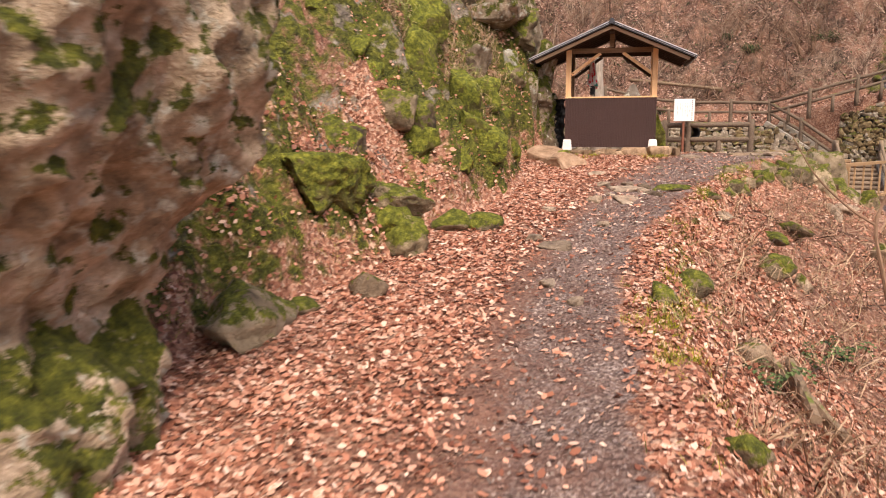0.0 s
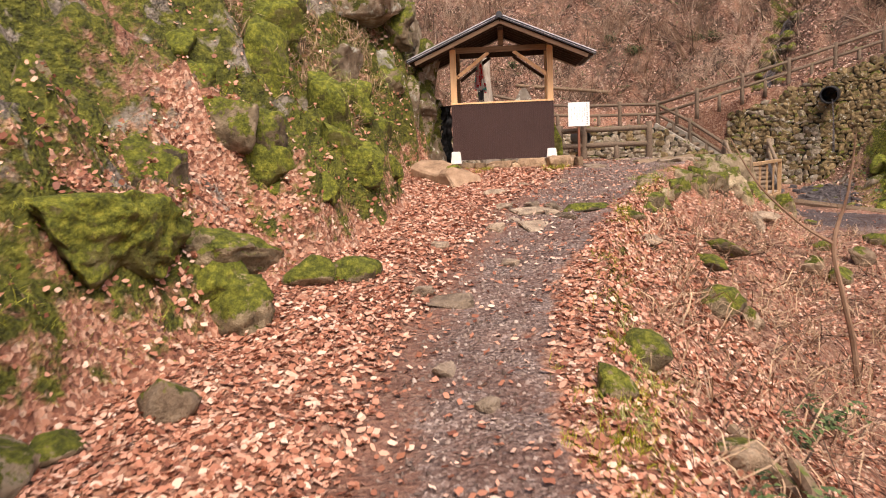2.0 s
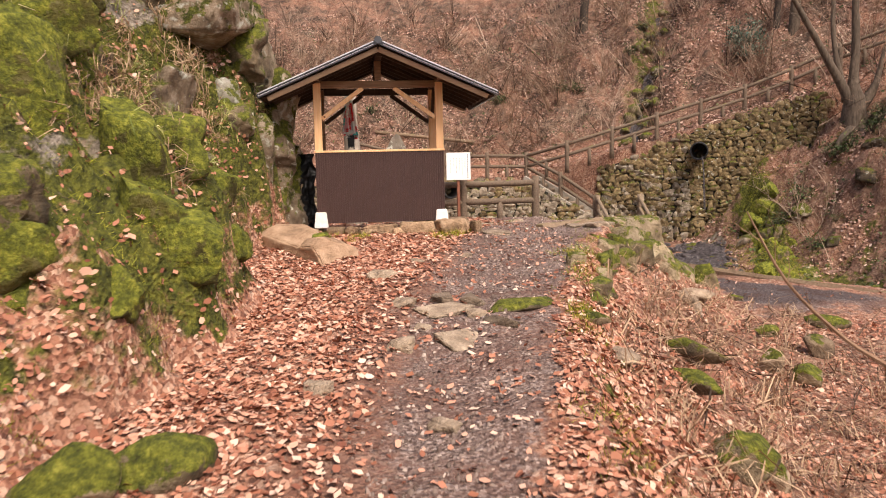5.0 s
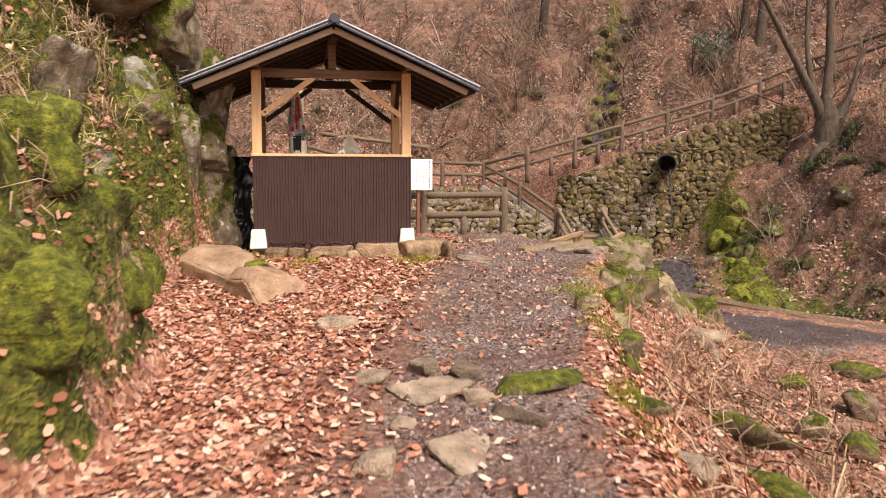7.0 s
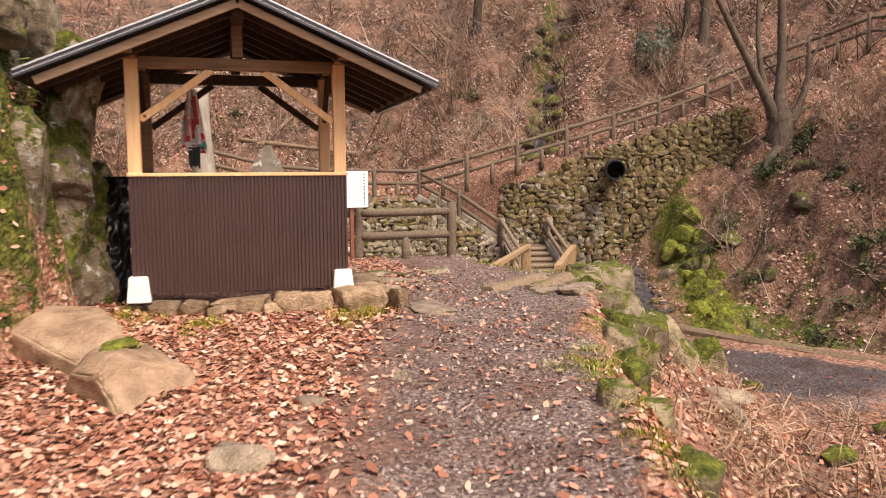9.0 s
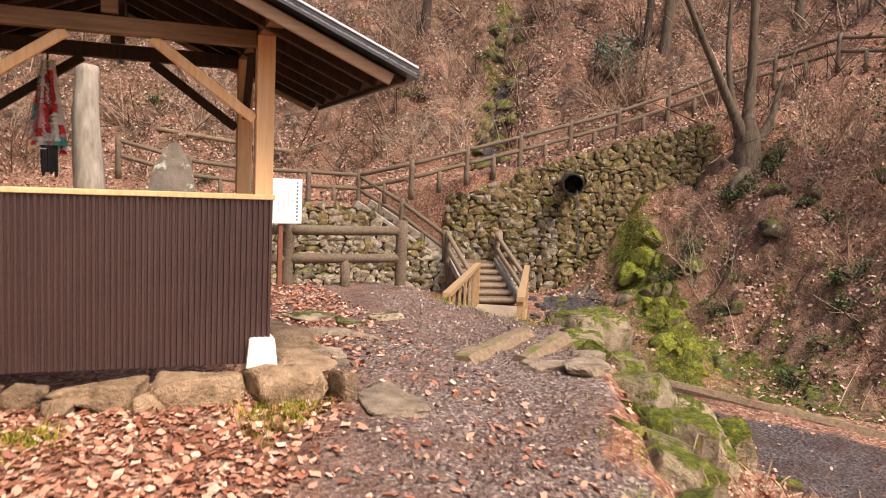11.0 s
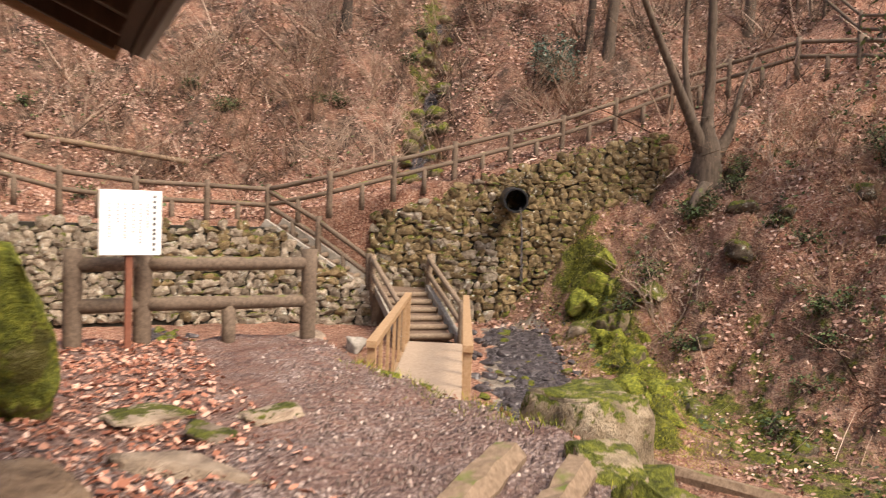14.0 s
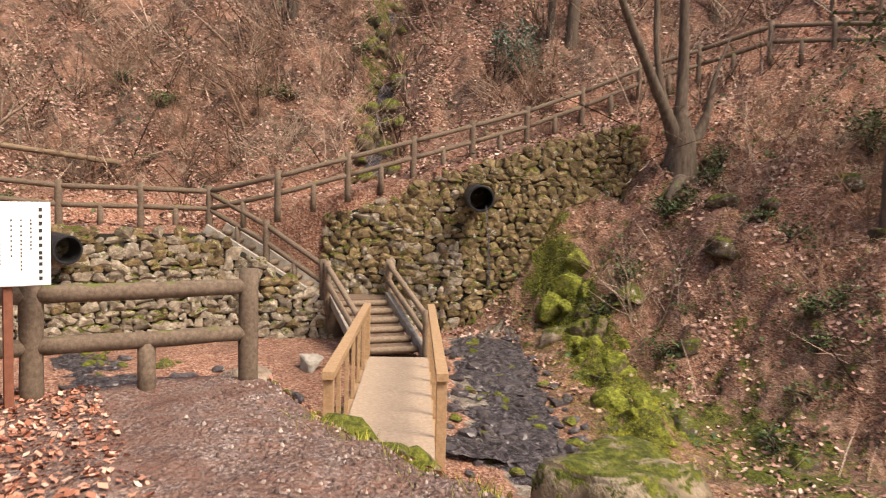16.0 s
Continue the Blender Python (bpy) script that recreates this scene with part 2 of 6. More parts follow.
M_BARGE = wood_material("pale_barge_board", (0.34, 0.22, 0.135), (0.54, 0.38, 0.255), 0.75, (1.4, 18, 18))
M_LOG = wood_material("weathered_fence_log", (0.085, 0.06, 0.042), (0.24, 0.175, 0.125), 0.85, (14, 14, 14), moss=0.25)
M_STAIRRAIL = wood_material("pale_stair_timber", (0.15, 0.105, 0.07), (0.36, 0.27, 0.19), 0.85, (14, 14, 14))
M_BRIDGE = wood_material("bridge_timber", (0.3, 0.18, 0.09), (0.5, 0.34, 0.2), 0.75, (10, 10, 10))
M_DECK = wood_material("pale_deck_board", (0.3, 0.22, 0.155), (0.5, 0.39, 0.29), 0.85, (10, 10, 10))
M_OLDWOOD = wood_material("split_grey_timber", (0.13, 0.085, 0.052), (0.36, 0.26, 0.175), 0.85, (14, 14, 14), moss=0.2)
M_BARK = wood_material("grey_brown_bark", (0.022, 0.016, 0.012), (0.11, 0.08, 0.06), 0.9, (9, 9, 2), moss=0.3)
M_HILLBARK = wood_material("brown_hill_bark", (0.045, 0.032, 0.023), (0.2, 0.15, 0.11), 0.9, (9, 9, 2), moss=0.2)
M_PALEBARK = wood_material("pale_bark", (0.2, 0.16, 0.125), (0.5, 0.44, 0.37), 0.9, (9, 9, 2), moss=0.2)
M_TWIG = plain_material("dry_twig", (0.12, 0.065, 0.04), (0.3, 0.19, 0.125), 0.9, 3.0)
M_PALETWIG = plain_material("pale_twig", (0.26, 0.18, 0.125), (0.55, 0.42, 0.32), 0.9, 3.0)
M_SHEET = plain_material("brown_corrugated_sheet", (0.058, 0.031, 0.027), (0.075, 0.041, 0.036), 0.45, 3.0)
M_ROOF = plain_material("dark_roof_sheet", (0.05, 0.052, 0.06), (0.09, 0.092, 0.1), 0.32, 3.0, 0.6)
M_CONCRETE = plain_material("white_concrete_block", (0.66, 0.63, 0.59), (0.82, 0.8, 0.76), 0.85, 20.0)
M_GREYCONC = plain_material("grey_concrete", (0.23, 0.2, 0.165), (0.42, 0.38, 0.32), 0.9, 9.0)
M_SIGN = plain_material("white_sign_board", (0.78, 0.78, 0.76), (0.84, 0.84, 0.82), 0.4, 3.0)
M_INK = plain_material("black_ink", (0.03, 0.03, 0.035), (0.05, 0.05, 0.05), 0.6)
M_RUST = plain_material("rusty_red_post", (0.15, 0.05, 0.03), (0.25, 0.1, 0.06), 0.7, 14.0)
M_PIPE = plain_material("black_plastic_pipe", (0.012, 0.012, 0.013), (0.03, 0.03, 0.032), 0.45, 5.0)
M_TARP = plain_material("black_plastic_sheet", (0.01, 0.01, 0.011), (0.022, 0.022, 0.024), 0.22, 9.0)
LITTER = [(0.0, (0.17, 0.058, 0.036)), (0.22, (0.31, 0.12, 0.07)), (0.5, (0.46, 0.205, 0.13)), (0.78, (0.58, 0.32, 0.225)), (1.0, (0.72, 0.51, 0.4))]
M_LEAF = leaf_material("fallen_beech_leaf", LITTER)
M_DULL = leaf_material("dull_hill_leaf", [(0.0, (0.08, 0.036, 0.026)), (0.25, (0.22, 0.108, 0.078)), (0.55, (0.42, 0.235, 0.175)), (0.82, (0.54, 0.355, 0.275)), (1.0, (0.64, 0.475, 0.385))])
M_GREEN = leaf_material("dark_green_leaf", [(0.0, (0.02, 0.035, 0.012)), (0.6, (0.06, 0.095, 0.03)), (1.0, (0.14, 0.18, 0.06))])
M_BLUEGREEN = leaf_material("blue_green_leaf", [(0.0, (0.05, 0.09, 0.07)), (0.6, (0.11, 0.17, 0.13)), (1.0, (0.2, 0.27, 0.2))])
M_MOSSTUFT = leaf_material("moss_tuft", [(0.0, (0.035, 0.04, 0.006)), (0.4, (0.13, 0.145, 0.014)), (0.75, (0.27, 0.28, 0.028)), (1.0, (0.45, 0.43, 0.05))])
M_SEDGE = leaf_material("pale_sedge", [(0.0, (0.12, 0.15, 0.03)), (0.45, (0.28, 0.31, 0.08)), (0.8, (0.4, 0.39, 0.15)), (1.0, (0.54, 0.46, 0.26))])
M_BRIGHTMOSS = leaf_material("bright_moss_tuft", [(0.0, (0.07, 0.075, 0.008)), (0.4, (0.2, 0.2, 0.015)), (0.8, (0.36, 0.35, 0.025)), (1.0, (0.55, 0.5, 0.06))])
M_STRAW = leaf_material("dry_grass", [(0.0, (0.16, 0.09, 0.05)), (0.5, (0.33, 0.21, 0.13)), (1.0, (0.5, 0.36, 0.23))])

M_PALEGRASS = leaf_material("pale_dry_grass", [(0.0, (0.24, 0.15, 0.095)), (0.5, (0.45, 0.31, 0.21)), (1.0, (0.64, 0.49, 0.36))])


def water_material():
    m, nt, b = nodes_of("stream_water", 0.4)
    p = world_coords(nt)
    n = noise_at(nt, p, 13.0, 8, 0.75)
    # pale end of the ramp paints glints into the water colour
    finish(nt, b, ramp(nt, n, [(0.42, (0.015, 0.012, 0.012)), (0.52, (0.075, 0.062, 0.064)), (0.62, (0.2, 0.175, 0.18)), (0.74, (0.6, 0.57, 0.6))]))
    bump(nt, b, n, 1.0, 0.08)
    return m


M_WATER = water_material()


# ---- mesh helpers ----
def mesh_of(name, bm, material, smooth=False):
    me = bpy.data.meshes.new(name)
    bm.to_mesh(me)
    bm.free()
    me.materials.append(material)
    if smooth:
        me.polygons.foreach_set("use_smooth", [True] * len(me.polygons))
    return me


def part(name, bm, material, parent, label="", smooth=False):
    ob = new(name, mesh_of(name, bm, material, smooth))
    ob.parent = parent
    if label:
        ob["label"] = label
    return ob


def thing(name, bm, material, label, category, m=None, group="", kind="", smooth=False):
    ob = new(name, mesh_of(name, bm, material, smooth))
    if m is not None:
        ob.matrix_world = m
    return tagged(ob, label, category, group, kind)


def empty(name, label, category, m=None, group="", kind=""):
    ob = new(name)
    if m is not None:
        ob.matrix_world = m
    return tagged(ob, label, category, group, kind)


def cloud(name, verts, faces, material, label, category, kind="stuff", parent=None):
    me = bpy.data.meshes.new(name)
    me.from_pydata(verts, [], faces)
    me.materials.append(material)
    ob = new(name, me)
    if parent is not None:
        ob.parent = parent
    return tagged(ob, label, category, "", kind)


def box(bm, x0, x1, y0, y1, z0, z1, m=None, bevel=0.004):
    c = bmesh.ops.create_cube(bm, size=1.0)
    mm = Matrix.Translation(((x0 + x1) / 2, (y0 + y1) / 2, (z0 + z1) / 2)) @ Matrix.Diagonal((x1 - x0, y1 - y0, z1 - z0, 1))
    bmesh.ops.transform(bm, matrix=(m @ mm) if m is not None else mm, verts=c["verts"])
    if bevel:
        es = list({e for v in c["verts"] for e in v.link_edges})
        bmesh.ops.bevel(bm, geom=es, offset=bevel, segments=1, affect="EDGES")
    return bm


def beam_box(a, b, w, h, bevel=0.004, up=(0, 0, 1)):
    """A squared timber from a to b, w across and h high."""
    a, b = Vector(a), Vector(b)
    d = b - a
    x = d.normalized()
    y = Vector(up).cross(x).normalized()
    z = x.cross(y)
    m = Matrix((x, y, z)).transposed().to_4x4()
    m.translation = a
    return box(bmesh.new(), 0, d.length, -w / 2, w / 2, -h / 2, h / 2, m, bevel)


def tube(bm, a, b, r0, r1=None, seg=10, rings=1, rough=0.0, cap=True):
    """A round timber from a to b."""
    a, b = Vector(a), Vector(b)
    r1 = r0 if r1 is None else r1
    d = (b - a)
    q = d.to_track_quat("Z", "Y")
    loops = []
    for i in range(rings + 1):
        f = i / rings
        loop = []
        for k in range(seg):
            an = 2 * math.pi * k / seg
            r = (r0 + (r1 - r0) * f) * (1 + rough * noise.noise(Vector((math.cos(an) * 1.5 + a.x, math.sin(an) * 1.5 + a.y, f * d.length * 3))))
            loop.append(bm.verts.new(a + d * f + q @ Vector((r * math.cos(an), r * math.sin(an), 0))))
        loops.append(loop)
    for lo, hi in zip(loops, loops[1:]):
        for k in range(seg):
            bm.faces.new((lo[k], lo[(k + 1) % seg], hi[(k + 1) % seg], hi[k]))
    if cap:
        bm.faces.new(loops[0][::-1])
        bm.faces.new(loops[-1])
    return bm


def log(a, b, r, seg=10, rough=0.12):
    bm = bmesh.new()
    n = max(2, int((Vector(b) - Vector(a)).length / 0.25))
    return tube(bm, a, b, r, r * 0.95, seg, n, rough)


def rock_mesh(seed, size, rough=0.35, flat=0.0, sub=3, sharp=1.0, boxy=1.0):
    """A boulder: a ball cut by random planes and roughened."""
    rng = random.Random(seed)
    bm = bmesh.new()
    bmesh.ops.create_icosphere(bm, subdivisions=sub, radius=1.0)
    cuts = [(Vector((rng.uniform(-1, 1), rng.uniform(-1, 1), rng.uniform(-0.5, 1))).normalized(), rng.uniform(0.5, 0.88)) for _ in range(13)]
    off = Vector((rng.random() * 50, rng.random() * 50, rng.random() * 50))
    for v in bm.verts:
        c = Vector([math.copysign(abs(k) ** boxy, k) for k in v.co])
        c *= 1 + rough * 0.6 * noise.noise(c * 1.2 + off)
        for n, d in cuts:
            over = c.dot(n) - d
            if over > 0:
                c -= n * over * sharp * 0.92
        c *= 1 + 0.1 * noise.fractal(c * 2.6 + off, 0.8, 2.1, 5) - (0.16 * abs(noise.noise(c * 2.0 - off)) if sub > 3 else 0)
        v.co = Vector((c.x * size[0], c.y * size[1], c.z * size[2]))
    return bm


def chunk_mesh(seed, size, corners=16, worn=0.045):
    """An angular stone: the hull of scattered corners, edges worn round, faces roughened."""
    rng = random.Random(seed)
    bm = bmesh.new()
    for i in range(corners):
        c = [rng.uniform(-1, 1) for _ in range(3)]
        k = max(range(3), key=lambda j: abs(c[j]))
        c[k] = math.copysign(rng.uniform(0.82, 1.0), c[k])
        bm.verts.new([math.copysign(abs(v) ** 0.6, v) for v in c])
    hull = bmesh.ops.convex_hull(bm, input=list(bm.verts))
    bmesh.ops.delete(bm, geom=list({v for v in hull["geom_interior"] + hull["geom_unused"] if isinstance(v, bmesh.types.BMVert)}), context="VERTS")
    bmesh.ops.dissolve_limit(bm, angle_limit=0.3, verts=list(bm.verts), edges=list(bm.edges))
    bmesh.ops.bevel(bm, geom=list(bm.edges), offset=worn, segments=2, affect="EDGES")
    bmesh.ops.triangulate(bm, faces=list(bm.faces))
    for _ in range(3):
        bmesh.ops.subdivide_edges(bm, edges=[e for e in bm.edges if e.calc_length() > 0.2], cuts=1)
        bmesh.ops.triangulate(bm, faces=[f for f in bm.faces if len(f.verts) > 3])
    off = Vector((rng.random() * 50, rng.random() * 50, rng.random() * 50))
    for v in bm.verts:
        c = v.co * (1 + 0.07 * noise.fractal(v.co * 2.0 + off, 0.8, 2.1, 5))
        v.co = (c.x * size[0], c.y * size[1], c.z * size[2])
    return bm


# ---- the lie of the land ----
EDGE = [(1.1, -40), (0.95, -13), (0.72, -10), (0.85, -8), (1.15, -6.3), (1.75, -4), (2.35, -2.2), (3.0, -0.6), (3.6, 0.6), (3.9, 1.7), (3.85, 2.6), (3.75, 3.5), (3.65, 4.6), (3.7, 5.95), (1.2, 6.1), (-1.2, 6.6), (-40, 9)]


def smooth(e0, e1, x):
    t = np.clip((x - e0) / (e1 - e0), 0, 1)
    return t * t * (3 - 2 * t)


def line_distance(x, y, pts):
    """Distance to a chain of points, below nought on its left-hand side."""
    best, side = np.full(np.shape(x), 1e9), np.zeros(np.shape(x))
    for (ax, ay), (bx, by) in zip(pts, pts[1:]):
        dx, dy = bx - ax, by - ay
        t = np.clip(((x - ax) * dx + (y - ay) * dy) / (dx * dx + dy * dy), 0, 1)
        d = np.hypot(x - ax - t * dx, y - ay - t * dy)
        s = dx * (y - ay) - dy * (x - ax)
        side = np.where(d < best - 1e-9, s, side)
        best = np.minimum(best, d)
    return np.where(side > 0, -best, best)


def waves(x, y, size, seed=0.0):
    """Cheap uneven ground: a sum of turned sines."""
    out, amp, f = 0.0, 1.0, 2 * math.pi / size
    for i in range(5):
        a = 1.7 * i + seed
        u, v = x * math.cos(a) + y * math.sin(a), -x * math.sin(a) + y * math.cos(a)
        out = out + amp * np.sin(u * f + 1.3 * np.sin(v * f * 0.7 + seed + i)) * np.cos(v * f * 0.9 + 2.1 * i)
        amp, f = amp * 0.55, f * 1.9
    return out


def soft_max(a, b, k):
    h = np.clip(0.5 + 0.5 * (a - b) / k, 0, 1)
    return b + (a - b) * h + k * h * (1 - h)


def path_centre(y):
    return np.interp(y, [-20, -13.2, -11, -9, -7, -5, -3, -1.5, 1.5, 5], [0.15, 0.0, -0.12, -0.18, 0.1, 0.55, 1.15, 1.6, 2.95, 4.3])


def base_level(y):
    return np.interp(y, [-60, -20, -8.3, -5, -2, 0, 3, 6], [-5.5, -1.75, -0.75, -0.42, -0.27, -0.14, -0.28, -0.38])


def bank_foot(y):
    return np.interp(y, [-40, -16, -12.6, -11.6, -10.5, -8.6, -7.7, -6.9, -5.8, -4.6, -4.0, -3.4, -2.2, -1, 0.4, 1.8, 2.6, 5, 10], [-3.0, -2.9, -2.9, -2.75, -2.35, -1.8, -2.1, -1.65, -1.42, -1.2, -1.25, -1.75, -1.8, -1.45, -1.25, -1.35, -2.6, -3.2, -4.5])


def walkway(x):
    return np.interp(x, [-40, 5.8, 19.3, 60], [0.35, 0.35, 4.25, 15.0])


MOSS_BAND = [(12.8, 13.8), (12.3, 11.8), (11.6, 9.8), (10.2, 7.8)]
STEP_X = [-40, -2, 5.5, 5.75, 8.3, 9.9, 11.3, 15, 20, 60]
STEP_Y = [17.2, 16.35, 16.25, 18.1, 16.4, 15.4, 14.8, 13.6, 11.5, -6]


def back_of_wall(x, y):
    """Metres before the retaining wall's general line; below nought behind it."""
    return 0.93 * (np.interp(x, [-40, 3, 9, 15, 20, 60], [17.0, 16.6, 16.0, 13.7, 11.4, -6]) - y)


def land(x, y):
    x, y = np.asarray(x, float), np.asarray(y, float)
    out = line_distance(x, y, EDGE)
    up = base_level(y) + 0.03 * waves(x, y, 1.6) - 0.04 * np.exp(-((x - path_centre(y)) / 0.5) ** 2)
    # below the edge: a slope to the lower path, or the stream gully
    low = -1.42 + 0.13 * np.minimum(y, 0) + 0.02 * waves(x, y, 1.3)
    gully = smooth(0.3, 1.6, line_distance(x, y, [(9.6, -1.8), (6.35, 3.85), (5.2, 4.9), (3, 7.0), (-40, 9)]))
    low = low - gully * (1.5 + 0.05 * np.clip(8 - y, 0, 4))
    low = low + np.clip(y - 7.5, 0, 6) * 0.16 * gully
    drop = np.clip(out, 0, None)
    fall = 0.68 * drop + 0.12 * smooth(0, 0.35, drop) + 0.05 * waves(x, y, 1.1) * smooth(0, 0.6, drop)
    z = np.where(out > 0, -soft_max(-(up - fall), -up, 0.05), up)
    z = soft_max(z, low, 0.15)
    # right-hand hill
    r = -1.0 + 1.25 * (x - 13.6) + 0.45 * (y - 10.3)
    r = np.where(r > 1.5, 1.5 + (r - 1.5) * 0.6, r) + 0.26 * waves(x, y, 3.1, 1.0) - 0.28 * smooth(0.1, 0.9, waves(x, y, 1.5, 2.3))
    r = np.where(r > 16, 16 + (r - 16) * 0.3, r)
    z = soft_max(z, r, 0.5)
    # mossy mound beside the stream
    z = z + (0.35 + 0.16 * waves(x, y, 1.1, 8.0)) * np.exp(-(line_distance(x, y, MOSS_BAND) / 0.7) ** 2)
    # hill behind the walkway
    back = back_of_wall(x, y)
    wk = walkway(x)
    beyond = np.clip(-back - 2.0, 0, None)
    hb = wk + 0.78 * beyond + 0.34 * waves(x, y, 4.2, 2.0) * smooth(0, 1.5, beyond) + 0.05 * waves(x, y, 1.2)
    hb = np.where(hb > 26, 26 + (hb - 26) * 0.3, hb)
    ravine = 9.78 + 0.54 * (y - 17)
    hb = hb - 0.9 * np.exp(-((x - ravine) / 0.7) ** 2) * smooth(0.2, 2.0, beyond)
    z = z + (np.maximum(z, hb) - z) * smooth(0.1, 0.4, y - np.interp(x, STEP_X, STEP_Y))
    # left bank
    foot = bank_foot(y)
    d = np.clip(foot - x + 0.12 * waves(x, y, 1.7, 3.0), 0, None)
    lip = np.interp(y, [-40, -13, -11.5, -9.5, -8.5, -7.2, -6.6, -4.4, -3.7, -2, -1], [0.5, 0.5, 0.2, 0.3, 0.2, 0.1, 0.5, 0.7, 0.15, 0.15, 0.8])
    steep = np.interp(y, [-40, -9, -6.2, -3.5, -1.6, -0.6, 2.5, 6], [1.2, 1.1, 1.0, 1.25, 1.9, 2.9, 2.4, 1.0])
    crag = np.abs(waves(x * 1.1, y * 1.3 + 0.9 * x, 1.5, 6.0))
    rise = lip * smooth(0, 0.3, d) + steep * d + (0.24 * waves(x, y, 2.3, 4.0) - 0.26 * crag) * smooth(0.1, 0.8, d) + 0.09 * waves(x, y, 0.6, 5.0) * smooth(0.05, 0.4, d)
    rise = np.where(rise > 20, 20 + (rise - 20) * 0.3, rise)
    z = z + rise * (1 - smooth(9, 14, y))
    return z


def spread(a, b, step, far, ratio=1.25):
    v = list(np.arange(a, b + 1e-6, step))
    s, p = step, v[-1]
    while p < far:
        s *= ratio
        p += s
        v.append(p)
    s, p = step, v[0]
    while p > -far:
        s *= ratio
        p -= s
        v.insert(0, p)
    return np.array(v)


def build_ground():
    xs, ys = spread(-4.5, 18, 0.11, 400), spread(-17, 24, 0.11, 400)
    gx, gy = np.meshgrid(xs, ys)
    gz = land(gx, gy)
    n, k = len(xs), len(ys)
    me = bpy.data.meshes.new("ground")
    me.vertices.add(n * k)
    me.vertices.foreach_set("co", np.stack([gx, gy, gz], -1).astype(np.float32).ravel())
    i = (np.arange(k - 1)[:, None] * n + np.arange(n - 1)).ravel()
    quads = np.stack([i, i + 1, i + n + 1, i + n], -1).astype(np.int32)
    me.loops.add(quads.size)
    me.loops.foreach_set("vertex_index", quads.ravel())
    me.polygons.add(len(quads))
    me.polygons.foreach_set("loop_start", np.arange(0, quads.size, 4, dtype=np.int32))
    me.update(calc_edges=True)
    me.polygons.foreach_set("use_smooth", np.ones(len(quads), bool))
    x, y = gx.ravel(), gy.ravel()
    out = line_distance(x, y, EDGE)
    off = np.abs(x - path_centre(y)) - 0.1 * waves(x, y, 2.0)
    wide = np.interp(y, [-20, -8, -4, 0, 1.2, 2.6, 4], [0.5, 0.5, 0.75, 1.0, 1.5, 3.2, 4.5])
    gravel = (1 - smooth(wide - 0.25, wide + 0.3, off)) * (out < 0.2) * (y < 6.2) * (y > -40)
    low_path = smooth(0.2, 0.9, -line_distance(x, y, [(9.6, -1.8), (6.35, 3.85), (5.2, 4.9), (3, 7.0), (-40, 9)])) * smooth(1.5, 2.2, out) * (x > 3)
    gravel = np.maximum(gravel, low_path * 0.95 * smooth(-1.5, 0.5, y))
    earth = np.exp(-((np.abs(x - path_centre(y) + wide * 1.05)) / 0.45) ** 2) * (y < 0) * 0.95
    earth = np.maximum(earth, 0.95 * smooth(1.2, 1.6, bank_foot(y) - x + 0.25 * waves(x, y, 1.3, 6.1)) * (1 - smooth(-6.3, -5.3, y)) * smooth(-13, -12, y))
    earth = np.maximum(earth, (0.36 * smooth(1.0, 2.5, y) + 0.2 * smooth(-6, 0, y)) * (out < 0.1) * (y < 6.2))
    earth = np.maximum(earth, (0.42 + 0.15 * waves(x, y, 1.4, 3.9)) * smooth(0.25, 0.7, out) * (y < -3) * (x < 8))
    d = bank_foot(y) - x + 0.12 * waves(x, y, 1.7, 3.0)
    moss = smooth(-0.05, 0.06, d) * (1 - smooth(2.2, 4.5, d)) * 0.5 + 0.17 * smooth(0, 0.3, d) + 0.15 * np.exp(-((y + 5.3) / 1.3) ** 2) * (d > 0) - 0.3 * np.exp(-((y + 7.7 - 0.5 * d) / 0.7) ** 2) - 0.25 * np.exp(-((y + 3.0) / 0.5) ** 2) * (d < 0.7) + 0.14 * smooth(-2.6, -1.6, y) * (d > 0)
    moss = moss + 0.22 * smooth(1.2, 1.6, d) * (1 - smooth(-6.3, -5.3, y)) * (y > -13)
    moss = moss * (y < 9)
    moss = np.maximum(moss, 0.5 * np.exp(-((out - 0.12) / 0.22) ** 2) * (y > -9) * (y < 5))
    moss = np.maximum(moss, 0.9 * np.exp(-(line_distance(x, y, MOSS_BAND) / 0.75) ** 2))
    back = back_of_wall(x, y)
    ravine = 9.78 + 0.54 * (y - 17)
    moss = np.maximum(moss, 0.3 * smooth(0.2, 0.9, waves(x, y, 3.3, 1.4)) * (back < -2.2))
    moss = np.maximum(moss, 0.62 * np.exp(-((x - ravine + 0.4) / 0.95) ** 2) * (back < -2))
    moss = np.maximum(moss, (0.4 + 0.26 * np.exp(-((x - 12.2) / 1.3) ** 2) * (y < 9.5)) * (x > 11) * (back > 0))
    rock = smooth(0.1, 0.5, d) * (1 - smooth(2.5, 4, d)) * 0.44 * (y < 9)
    rock = np.maximum(rock, 0.5 * np.exp(-((x - ravine) / 0.35) ** 2) * (back < -2))
    stream = np.abs(line_distance(x, y, [(11.0, 13.7), (10.5, 13.0), (9.9, 11.8), (9.2, 10.4), (8.7, 9.0), (8.6, 7.5), (9.4, 5.6), (11.5, 3.6)]))
    rock = np.maximum(rock, 0.85 * np.exp(-(stream / 0.9) ** 4))
    # where the twig colour mixes in, painted gap shade included
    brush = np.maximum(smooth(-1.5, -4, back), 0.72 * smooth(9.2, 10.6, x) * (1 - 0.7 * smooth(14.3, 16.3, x)))
